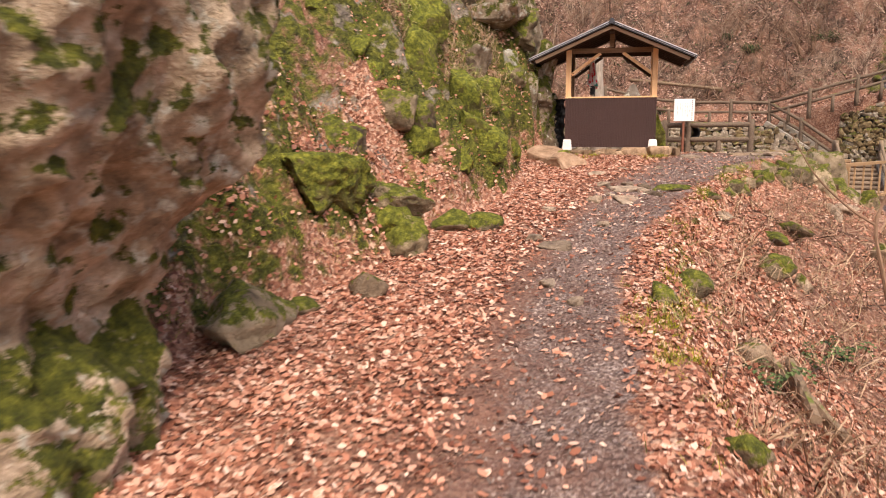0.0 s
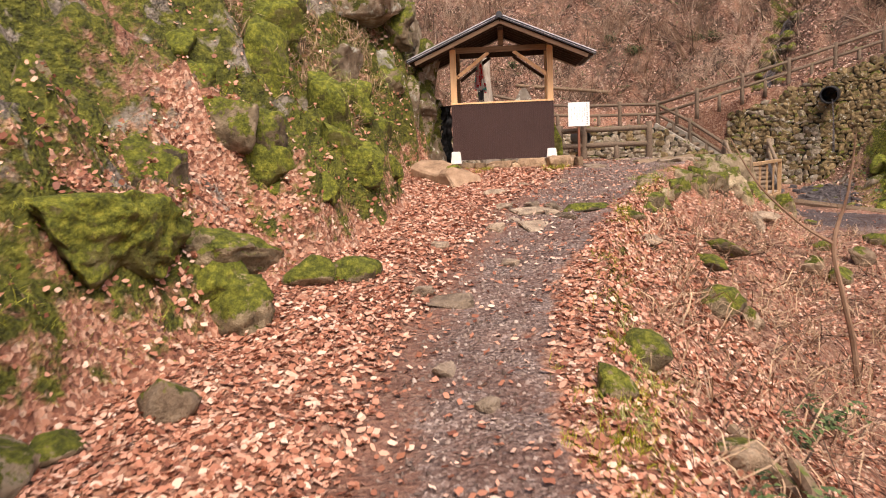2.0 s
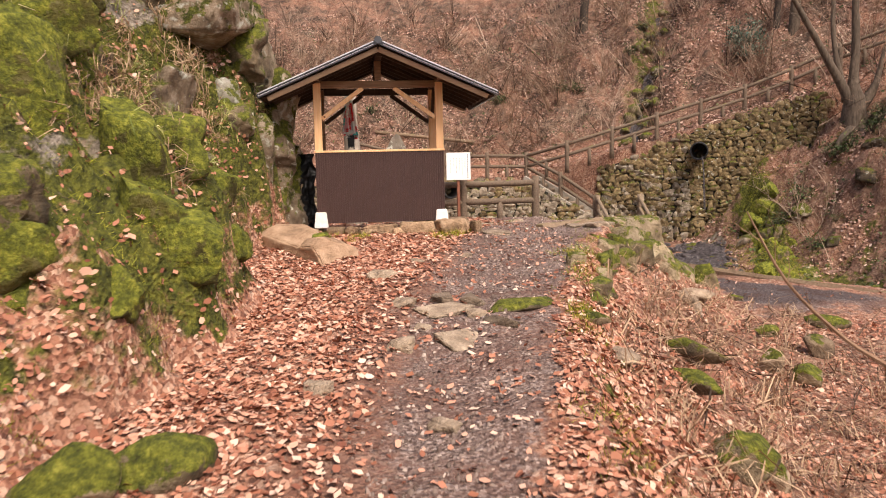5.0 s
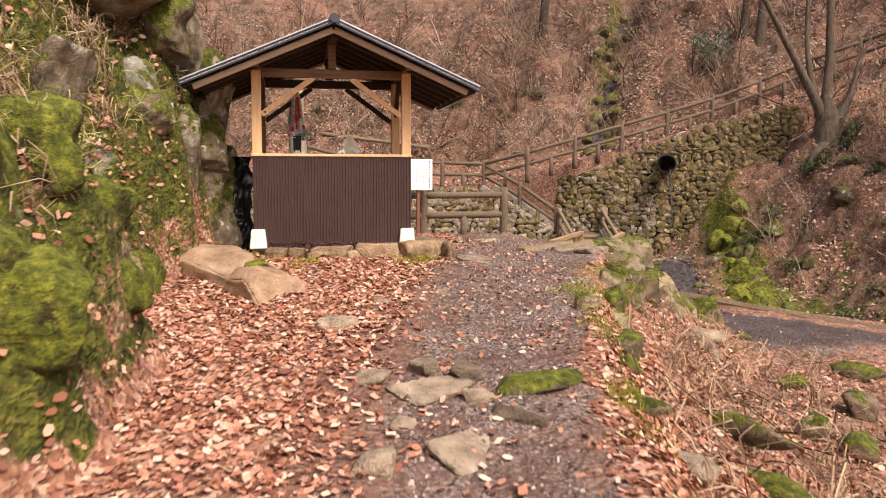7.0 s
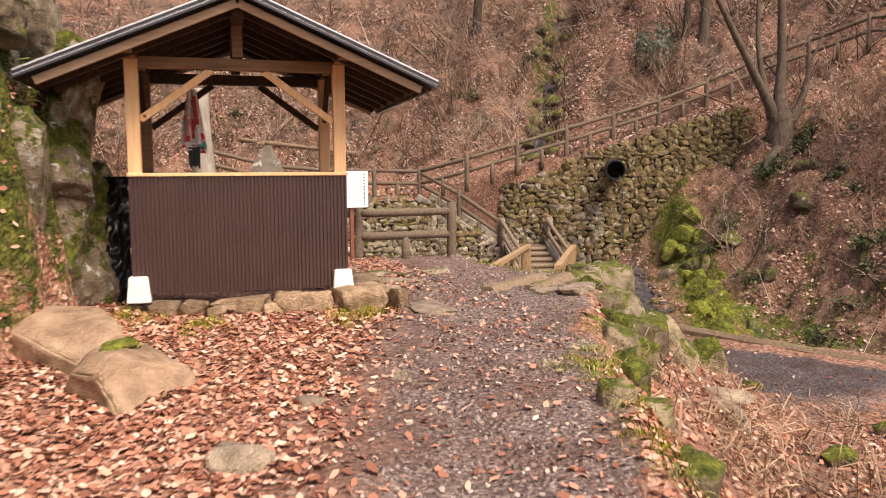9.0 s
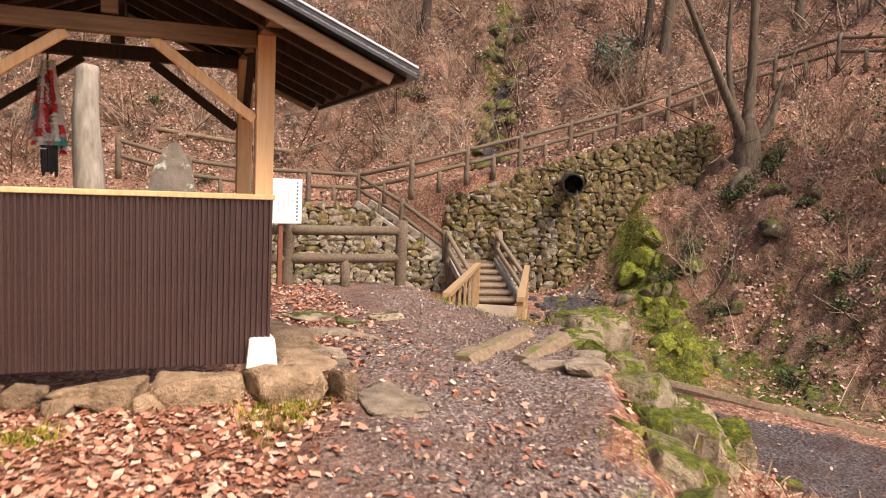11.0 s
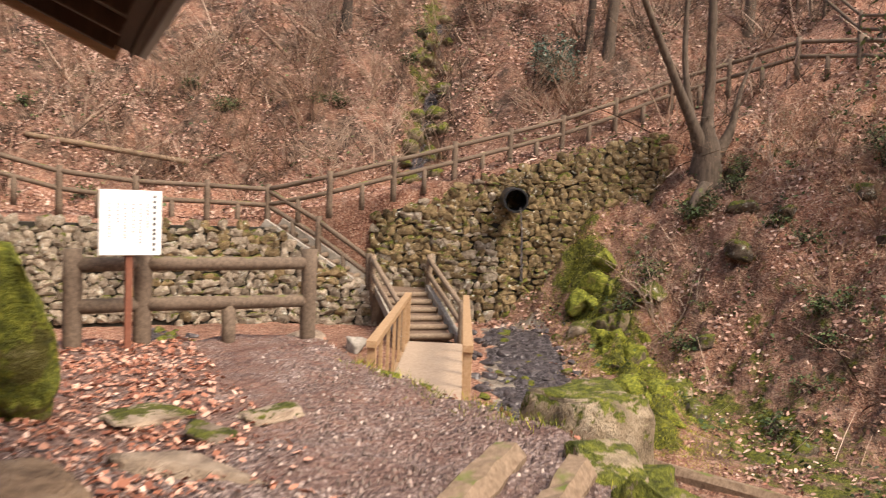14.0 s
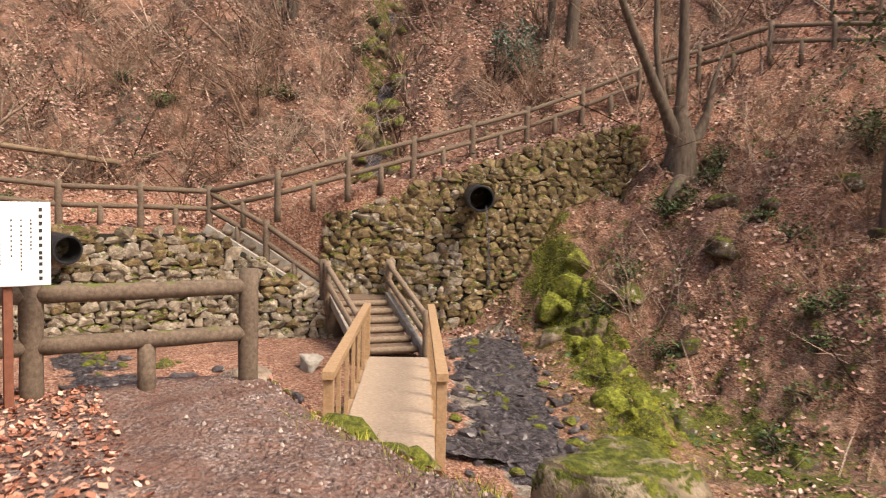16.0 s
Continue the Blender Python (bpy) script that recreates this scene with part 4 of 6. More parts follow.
# footing stones under the shelter
for x, y, sx, sy, sz, k in ((-0.66, -0.1, 0.13, 0.12, 0.08, 0), (-0.42, -0.12, 0.12, 0.12, 0.08, 1), (-0.05, -0.16, 0.27, 0.17, 0.11, 2), (0.47, -0.2, 0.27, 0.17, 0.14, 3), (0.98, -0.2, 0.25, 0.22, 0.16, 4), (1.12, 0.42, 0.21, 0.42, 0.1, 5), (1.15, 1.28, 0.2, 0.44, 0.1, 6), (1.3, -0.25, 0.06, 0.13, 0.13, 7), (-0.22, -0.3, 0.09, 0.07, 0.06, 8), (0.2, -0.32, 0.1, 0.08, 0.06, 9)):
    chunk(x, y, (sx, sy, sz), 90 + k, M_BROWN, "angular tan footing stone below the shelter wall", 4 * k - 10, 0.5, z=-0.125, group="footing stones", corners=22)


# left verge
rock(-1.62, -7.75, (0.26, 0.2, 0.17), 21, M_MOSSROCK, "small mossy rock at the foot of the bank", 10, 0.3)
rock(-1.28, -7.5, (0.33, 0.2, 0.15), 22, M_MOSSROCK, "low rock under a cushion of moss", 25, 0.3)
rock(-2.05, -8.55, (0.5, 0.36, 0.26), 23, M_MOSSROCK, "mossy boulder with a bare grey top", 15, 0.38, sub=5, rough=0.6)
rock(-2.55, -9.35, (0.55, 0.42, 0.36), 24, M_CUSHION, "dark green mossy boulder on the bank", 40, 0.5, sub=6, rough=0.9)
rock(-1.8, -10.2, (0.2, 0.16, 0.15), 25, M_ROCK, "small brown rock in fallen leaves", 0, 0.25)
rock(-2.45, -11.2, (0.62, 0.42, 0.36), 26, M_BOULDER, "broad brown boulder with thin moss", 70, 0.38, sub=5, rough=0.5)
rock(-2.25, -10.6, (0.2, 0.15, 0.1), 27, M_MOSSROCK, "small mossy stone by the bank", 70, 0.3)
# the crag that leans over the start of the path
def build_crag():
    """A leaning rock face above the path: overhung head, hollow neck, foot in the leaves."""
    bm = bmesh.new()
    ny, nz = 96, 110
    rows = []
    for i in range(ny + 1):
        u = i / ny
        y = -15.2 + 3.5 * u
        row = []
        for k in range(nz + 1):
            z = -1.7 + 4.6 * k / nz
            x = float(np.interp(z, [-1.7, -1.2, -0.75, -0.42, -0.1, 0.4, 0.85, 1.4, 2.9], [-2.02, -2.02, -2.0, -2.34, -2.12, -1.7, -1.55, -1.52, -2.3]))
            turn = float(np.interp(z, [-1.7, -0.5, -0.2, 0.5], [-12.7, -12.6, -12.3, -12.25]))
            x -= 1.9 * float(smooth(turn - 0.15, turn + 0.75, y)) + 0.5 * float(smooth(-13.2, -15.0, y))
            p = Vector((x, y, z))
            q = Vector((y * 0.9 + z * 0.55, z * 0.5 - y * 0.4, 3.0))
            x += 0.16 * noise.noise(q * 1.3) - 0.3 * abs(noise.noise(q * 2.3 + Vector((9, 0, 0)))) - 0.14 * abs(noise.noise(q * 6.0)) + 0.1 * noise.fractal(p * 3.2, 0.7, 2.1, 7)
            row.append(bm.verts.new((x, y + 0.1 * noise.noise(p * 1.7), z)))
        rows.append(row)
    for lo, hi in zip(rows, rows[1:]):
        for k in range(nz):
            bm.faces.new((lo[k], hi[k], hi[k + 1], lo[k + 1]))
    rim = [e for e in bm.edges if e.is_boundary]
    back = bmesh.ops.extrude_edge_only(bm, edges=rim)
    for v in (g for g in back["geom"] if isinstance(g, bmesh.types.BMVert)):
        v.co.x = -4.6
    bmesh.ops.contextual_create(bm, geom=[e for e in bm.edges if e.is_boundary])
    bmesh.ops.recalc_face_normals(bm, faces=bm.faces)
    return thing("crag", bm, M_CRAG, "pale weathered rock crag leaning over the start of the path", "rock", smooth=True)


build_crag()
rock(-2.5, -13.2, (0.26, 0.22, 0.2), 136, M_BARE, "pale broken stone under the crag", 10, 0.3, z=-1.25, sub=4)
# outcrops on the left bank
for x, y, s, k, mt in ((-2.55, -1.45, 0.6, 2, M_TANROCK), (-2.45, -6.6, 0.4, 3, M_MOSSROCK), (-3.1, -7.8, 0.5, 4, M_MOSSROCK), (-1.75, 0.45, 0.6, 9, M_TANROCK), (-1.6, 0.1, 0.45, 11, M_TANROCK), (-2.0, 1.1, 0.8, 10, M_TANROCK), (-2.9, -0.2, 0.9, 12, M_TANROCK), (-1.42, 0.32, 0.4, 15, M_TANROCK), (-1.5, -0.1, 0.3, 16, M_MOSSROCK), (-1.85, -0.5, 0.5, 13, M_MOSSROCK), (-1.95, -1.1, 0.4, 14, M_MOSSROCK)):
    rock(x, y, (s, s * 0.7, s * 0.95), 150 + k, mt, "rock outcrop jutting from the leafy bank" if mt is M_TANROCK else "moss-covered outcrop bulging from the bank", 50 * k, 0.6, sub=5, rough=0.6, group="bank outcrops", boxy=0.7)
rng = random.Random(515)
for i in range(64):
    y = rng.uniform(-8.8, 0.2)
    if abs(y + 7.7) < 0.6 or abs(y + 3.1) < 0.35:
        continue
    d = 0.1 + 2.6 * rng.random() ** 1.3
    x = float(bank_foot(y)) - d
    s = rng.uniform(0.16, 0.36) * (1 + 0.3 * d)
    mt = rng.choice((M_MOSSROCK, M_MOSSROCK, M_MOSSROCK, M_TANROCK, M_CLIFF)) if y > -8.5 else rng.choice((M_MOSSROCK, M_MOSSROCK, M_CLIFF))
    if -6.8 < y < -3.6 or rng.random() < 0.25:
        mt = M_CUSHION
    rock(x, y, (s * rng.uniform(0.9, 1.4), s * 0.8, s * rng.uniform(0.7, 1.3)), 1500 + i, mt, {M_CUSHION.name: "rock under thick green moss on the bank", M_MOSSROCK.name: "mossy rock half buried in the bank", M_TANROCK.name: "bare brown rock half buried in the bank", M_CLIFF.name: "dark grey rock half buried in the bank"}[mt.name], rng.uniform(0, 360), 0.72, rng.uniform(-20, 20), sub=4, rough=0.7, group="bank rocks", ry=rng.uniform(-20, 20), boxy=0.65)
chunk(-1.92, -1.0, (0.2, 0.2, 0.3), 171, M_LICHEN, "pale lichen-grey rock face on the bank", 20, 0.5, z=1.64)
chunk(-1.74, -1.02, (0.15, 0.16, 0.18), 172, M_LICHEN, "pale grey rock face on the bank", 10, 0.5, z=1.38)
for x, y, z, sx, sz, k in ((-1.72, -0.35, 0.75, 0.3, 0.75, 0), (-1.48, 0.2, 0.9, 0.26, 0.9, 1), (-1.62, 0.55, 1.7, 0.4, 0.6, 2), (-2.35, -0.7, 2.75, 0.7, 0.4, 3), (-1.95, 0.1, 2.3, 0.4, 0.7, 4), (-1.36, 0.75, 0.5, 0.24, 0.7, 5)):
    chunk(x, y, (sx, sx * 1.1, sz), 180 + k, M_CRAG, "steep grey-brown cliff rock beside the shelter", 25 * k, 0.5, 6, 8, z=z, group="cliff rocks", corners=20)
# mossy edge stones along the drop
for x, y, sx, sy, sz, k in ((3.0, -0.95, 0.24, 0.2, 0.2, 0), (3.25, -0.62, 0.22, 0.2, 0.24, 1), (3.55, -0.5, 0.34, 0.26, 0.26, 2), (3.5, -0.1, 0.28, 0.25, 0.2, 3), (4.25, 0.35, 0.24, 0.2, 0.16, 4), (4.6, 0.6, 0.24, 0.2, 0.18, 5), (2.85, -1.4, 0.2, 0.16, 0.15, 6), (2.55, -2.2, 0.14, 0.12, 0.14, 7), (2.45, -2.6, 0.16, 0.13, 0.12, 8), (3.9, 0.75, 0.3, 0.24, 0.22, 9), (4.25, 1.45, 0.32, 0.26, 0.24, 10), (4.3, 3.3, 0.26, 0.2, 0.13, 12), (3.85, 3.8, 0.22, 0.18, 0.08, 13), (3.8, 0.2, 0.26, 0.2, 0.2, 16), (4.55, 1.1, 0.25, 0.2, 0.16, 17), (2.15, -3.5, 0.16, 0.12, 0.12, 14), (2.0, -3.0, 0.13, 0.1, 0.12, 18), (1.95, -3.85, 0.14, 0.12, 0.14, 19), (1.85, -4.2, 0.12, 0.1, 0.1, 20), (2.3, -2.9, 0.12, 0.1, 0.1, 21), (3.1, -1.25, 0.2, 0.18, 0.2, 22), (2.75, -1.75, 0.16, 0.14, 0.14, 23), (4.0, -0.2, 0.22, 0.2, 0.18, 24), (3.75, 1.05, 0.3, 0.22, 0.13, 15)):
    chunk(x, y, (sx, sy, sz * (1.0 if y < 0.2 else 0.7)), 200 + k, M_MOSSROCK if k % 3 else M_BOULDER, "mossy edging stone along the drop beside the path" if k % 3 else "tan edging stone with a moss cap along the drop", 40 * k, 0.46, 9 * (k % 5) - 18, 7 * (k % 4) - 10, group="edging stones")
# loose rocks on the slope below
rock(4.3, -0.75, (0.3, 0.16, 0.1), 230, M_BARE, "flat grey-brown stone on the leafy slope", -30, 0.2)
rock(4.45, -2.6, (0.2, 0.16, 0.22), 231, M_ROCK, "upright brown rock on the slope", 20, 0.25, 12)
rock(4.75, -2.95, (0.22, 0.18, 0.16), 232, M_MOSSROCK, "grey rock with a mossy side", 60, 0.25)
rock(5.35, -2.15, (0.26, 0.2, 0.18), 233, M_ROCK, "rounded grey rock in fallen leaves", 10, 0.25)
rock(5.05, -1.4, (0.22, 0.16, 0.1), 234, M_MOSSROCK, "low moss cushion over a stone", 10, 0.3)
rock(6.1, -1.1, (0.34, 0.24, 0.14), 235, M_MOSSROCK, "broad mossy stone by the lower path", -20, 0.3)
rock(5.5, 0.35, (0.18, 0.14, 0.08), 236, M_MOSSROCK, "small mossy stone by the lower path", 0, 0.3)
rock(2.2, -6.35, (0.26, 0.2, 0.2), 237, M_MOSSROCK, "dark hollow rock with bright moss", 30, 0.25)
rock(2.55, -6.15, (0.16, 0.14, 0.16), 238, M_ROCK, "small dark rock beside a mossy one", 30, 0.25)
rock(1.02, -8.9, (0.22, 0.3, 0.17), 239, M_MOSSROCK, "rock under a tuft of moss and grass", 10, 0.3)
rock(0.68, -9.9, (0.15, 0.13, 0.12), 240, M_MOSSROCK, "mossy clump at the path edge", 10, 0.3)
rock(1.5, -5.2, (0.16, 0.1, 0.06), 241, M_MOSSROCK, "flat mossy stone at the path edge", -30, 0.3)
rock(1.6, -5.5, (0.26, 0.1, 0.07), 242, M_BARE, "long bare stone at the path edge", -40, 0.3)
rock(1.45, -9.75, (0.2, 0.16, 0.14), 243, M_ROCK, "brown rock among dead stems", 0, 0.3)
rock(1.0, -12.4, (0.17, 0.14, 0.1), 244, M_MOSSROCK, "mossy stone at the path edge", 0, 0.3)
rock(2.8, -3.95, (0.5, 0.12, 0.12), 245, M_MOSSROCK, "long moss-covered root on the slope", -62, 0.3)
rock(2.35, -5.1, (0.4, 0.12, 0.1), 246, M_MOSSROCK, "mossy ridge of stone on the slope", -62, 0.3)
for k, (x, y) in enumerate(((3.6, 6.2), (4.3, 5.4), (4.75, 5.0))):
    rock(x, y, (0.35, 0.3, 0.2), 250 + k, M_BARE if k == 0 else M_MOSSROCK, "pale flat stone at the bank before the bridge" if k == 0 else "mossy stone at the bank before the bridge", 30 * k, 0.3, z=level(x, y) + 0.05)


def split_timber(a, b, w, h, seed, label):
    rng = random.Random(seed)
    a, b = Vector(a), Vector(b)
    bm = bmesh.new()
    n, rings = 10, []
    d = b - a
    x = d.normalized()
    y = Vector((0, 0, 1)).cross(x).normalized()
    z = x.cross(y)
    for i in range(n + 1):
        f = i / n
        c = a + d * f
        wob = 1 + 0.25 * noise.noise(Vector((f * 4, seed, 0)))
        ring = []
        for ky, kz in ((-0.5, -0.5), (0.5, -0.5), (0.55, 0.1), (0.3, 0.5), (-0.25, 0.55), (-0.55, 0.15)):
            ring.append(bm.verts.new(c - a + y * ky * w * wob + z * (kz * h * wob + 0.02 * noise.noise(Vector((f * 9, ky * 5, seed))))))
        rings.append(ring)
    for lo, hi in zip(rings, rings[1:]):
        for k in range(6):
            bm.faces.new((lo[k], lo[(k + 1) % 6], hi[(k + 1) % 6], hi[k]))
    bm.faces.new(rings[0][::-1])
    bm.faces.new(rings[-1])
    return thing("timber", bm, M_OLDWOOD, label, "timber", Matrix.Translation(a))


split_timber((2.42, 0.56, -0.23), (3.38, 1.44, -0.22), 0.2, 0.15, 1, "old split timber edging the gravel")
split_timber((2.84, 0.42, -0.24), (3.52, 1.0, -0.19), 0.17, 0.19, 2, "second old split timber edging the gravel")
split_timber((6.25, 3.85, -1.36), (8.2, 0.45, -1.5), 0.14, 0.16, 3, "mossy timber edging the lower path")
split_timber((8.25, 0.35, -1.5), (9.7, -2.3, -1.8), 0.14, 0.16, 4, "mossy timber edging the lower path")
split_timber((7.4, -1.1, -1.55), (8.6, -0.6, -1.55), 0.12, 0.1, 5, "rotting timber lying across the lower path")
split_timber((1.5, -9.3, -1.4), (2.0, -10.6, -1.75), 0.07, 0.07, 6, "rotting branch lying on the slope")
split_timber((1.75, -9.7, -1.45), (1.7, -10.9, -1.5), 0.07, 0.07, 7, "broken branch lying on the slope")


# ---- sign, pipes and what hangs in the shelter ----
def build_sign():
    z0 = level(1.85, 5.45)
    s = empty("sign_board", "white notice board with columns of black writing on a rusty post", "sign", pose(1.8, 5.45, z0, 0, 0, 8))
    part("post", box(bmesh.new(), -0.03, 0.03, -0.02, 0.03, -0.2, 1.3 - z0 - 0.4), M_RUST, s, "rusty brown square post")
    board = part("board", box(bmesh.new(), -0.265, 0.265, -0.05, -0.022, 0.5 - z0, 1.08 - z0), M_SIGN, s, "white board")
    rng = random.Random(5)
    bm = bmesh.new()
    for i, (x, top, low) in enumerate(((0.2, 0.02, 0.5), (0.14, 0.1, 0.3), (0.08, 0.1, 0.45), (0.02, 0.1, 0.35), (-0.05, 0.1, 0.4), (-0.11, 0.1, 0.25), (-0.18, 0.1, 0.4))):
        z = 1.06 - z0 - top
        while z > 1.06 - z0 - low - 0.02:
            h = 0.012 + 0.012 * (i == 0)
            w = 0.0045 + 0.006 * (i == 0)
            box(bm, x - w, x + w, -0.0535, -0.051, z - h, z, None, 0)
            z -= h + rng.uniform(0.01, 0.03)
    tagged(part("writing", bm, M_INK, board, "columns of small black characters"), kind="stuff")
    return s


build_sign()


def build_pipe(name, mouth, direction, radius, length, label):
    d = Vector(direction).normalized()
    a = Vector(mouth)
    bm = bmesh.new()
    q = d.to_track_quat("Z", "Y")
    rings = []
    for r, back in ((radius * 0.86, length), (radius * 0.86, 0.02), (radius * 0.9, 0), (radius, 0), (radius * 1.04, 0.015), (radius * 1.04, 0.06), (radius, 0.075), (radius, length)):
        rings.append([bm.verts.new(-d * back + q @ Vector((r * math.cos(2 * math.pi * k / 28), r * math.sin(2 * math.pi * k / 28), 0))) for k in range(28)])
    for lo, hi in zip(rings, rings[1:]):
        for k in range(28):
            bm.faces.new((lo[k], lo[(k + 1) % 28], hi[(k + 1) % 28], hi[k]))
    bm.faces.new(rings[0])
    bmesh.ops.recalc_face_normals(bm, faces=bm.faces)
    return thing(name, bm, M_PIPE, label, "pipe", Matrix.Translation(a))


build_pipe("drain_pipe", (10.98, 13.95, 1.15), (-0.42, -0.9, -0.05), 0.29, 1.1, "big black plastic drain pipe jutting from the stone wall")
build_pipe("drain_pipe", (2.85, 15.6, 0.0), (0.25, -0.95, -0.05), 0.27, 0.9, "black drain pipe low in the stone wall")


def ribbon_water(name, pts, widths, label):
    """Running water: a rippled strip with a rounded cross-section."""
    bm = bmesh.new()
    rows = []
    steps = 10
    fine = []
    for (p, w), (q, v) in zip(zip(pts, widths), zip(pts[1:], widths[1:])):
        n = max(3, int((Vector(q) - Vector(p)).length / 0.12))
        for i in range(n):
            f = i / n
            fine.append((Vector(p).lerp(Vector(q), f), w + (v - w) * f))
    for i, (c, w) in enumerate(fine):
        d = (fine[min(i + 1, len(fine) - 1)][0] - fine[max(i - 1, 0)][0])
        side = Vector((-d.y, d.x, 0)).normalized() if Vector((d.x, d.y)).length > 1e-3 else Vector((1, 0, 0))
        row = []
        for k in range(steps + 1):
            u = k / steps * 2 - 1
            o = c + side * u * w
            row.append(bm.verts.new((o.x, o.y, o.z + 0.05 * (1 - u * u) + 0.09 * noise.noise(o * 4.0) + 0.06 * noise.noise(o * 11.0))))
        rows.append(row)
    for lo, hi in zip(rows, rows[1:]):
        for k in range(steps):
            bm.faces.new((lo[k], lo[k + 1], hi[k + 1], hi[k]))
    return thing(name, bm, M_WATER, label, "water", None, "", "structure", True)


def bed(x, y, lift=0.02):
    return (x, y, level(x, y) + lift)


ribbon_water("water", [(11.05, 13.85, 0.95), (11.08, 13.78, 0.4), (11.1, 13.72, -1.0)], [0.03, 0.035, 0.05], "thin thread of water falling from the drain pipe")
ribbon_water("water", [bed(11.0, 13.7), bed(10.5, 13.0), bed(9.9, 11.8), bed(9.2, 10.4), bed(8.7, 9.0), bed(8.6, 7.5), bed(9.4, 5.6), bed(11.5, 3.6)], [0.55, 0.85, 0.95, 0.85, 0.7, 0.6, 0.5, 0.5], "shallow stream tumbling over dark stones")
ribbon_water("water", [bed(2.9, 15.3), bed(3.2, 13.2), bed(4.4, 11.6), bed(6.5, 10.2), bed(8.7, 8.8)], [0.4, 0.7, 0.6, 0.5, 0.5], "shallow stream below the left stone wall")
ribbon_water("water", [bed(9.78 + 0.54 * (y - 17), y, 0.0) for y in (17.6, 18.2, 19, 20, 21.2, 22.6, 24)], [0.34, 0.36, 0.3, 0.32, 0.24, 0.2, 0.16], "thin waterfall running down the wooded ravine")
rng = random.Random(77)


def joined_rocks(name, spots, material, label):
    """Many small stones as one piece of stuff. spots: rows of (x, y, size, seed, turn)."""
    vs, fs = [], []
    for x, y, s, seed, turn in spots:
        bm = rock_mesh(seed, (s, s * 0.8, s * 0.55), 0.7, sub=2, boxy=0.6)
        m = pose(x, y, level(x, y) + s * 0.15, 0, 0, turn)
        b = len(vs)
        bm.verts.index_update()
        vs += [m @ v.co for v in bm.verts]
        fs += [tuple(b + v.index for v in f.verts) for f in bm.faces]
        bm.free()
    return cloud(name, vs, fs, material, label, "stones")


spots = []
for i in range(420):
    f = rng.random()
    x, y = (10.9 - 2.2 * f + rng.gauss(0, 0.6), 13.5 - 5.4 * f + rng.gauss(0, 0.2)) if i % 4 else (3 + 5.5 * f, 14.5 - 5.5 * f + rng.gauss(0, 0.5))
    spots.append((x, y, rng.uniform(0.06, 0.2), 1300 + i, rng.uniform(0, 360)))
joined_rocks("stream_stones", [q for q in spots if q[3] % 6], M_WET, "wet dark stones in the stream bed")
joined_rocks("mossy_stones", [q for q in spots if not q[3] % 6], M_MOSSROCK, "mossy stones in the stream bed")
for i in range(30):
    y = rng.uniform(17.4, 24)
    x = 9.78 + 0.54 * (y - 17) + rng.choice((-1, 1)) * rng.uniform(0.15, 0.7)
    s = rng.uniform(0.18, 0.46)
    rock(x, y, (s, s * 0.8, s * 0.7), 360 + i, M_MOSSROCK if i % 3 else M_CLIFF, "mossy stone beside the ravine waterfall", rng.uniform(0, 360), 0.3, sub=2, group="ravine stones")
for i in range(48):
    f = rng.random() ** 0.8
    x, y = float(np.interp(f, [0, 0.3, 0.7, 1], [12.7, 12.4, 12.0, 10.4])) + rng.gauss(0, 0.22 + 0.25 * f), float(np.interp(f, [0, 0.3, 0.7, 1], [13.5, 12.3, 10.3, 8.0])) + rng.gauss(0, 0.3)
    s = rng.uniform(0.2, 0.5)
    rock(x, y, (s, s * 0.85, s * 0.95), 400 + i, M_FRESH if i % 4 else M_MOSSROCK, "bright moss cushion over a streamside stone" if i % 4 else "half-bare mossy stone by the stream", rng.uniform(0, 360), 0.74, rng.uniform(-15, 15), sub=4, rough=0.9, boxy=1.0, group="streamside cushions")


rng = random.Random(616)
for i in range(26):
    x = rng.uniform(11.6, 16.5)
    y = rng.uniform(5.5, 12.5)
    s = rng.uniform(0.15, 0.36)
    rock(x, y, (s * 1.5, s, s * 0.7), 1700 + i, M_CLIFF if i % 3 else M_TANROCK, "dark half-buried stone on the damp hillside" if i % 3 else "brown half-buried stone on the damp hillside", rng.uniform(0, 360), 0.72, rng.uniform(-20, 20), sub=3, rough=0.7, boxy=0.6, group="hillside stones")


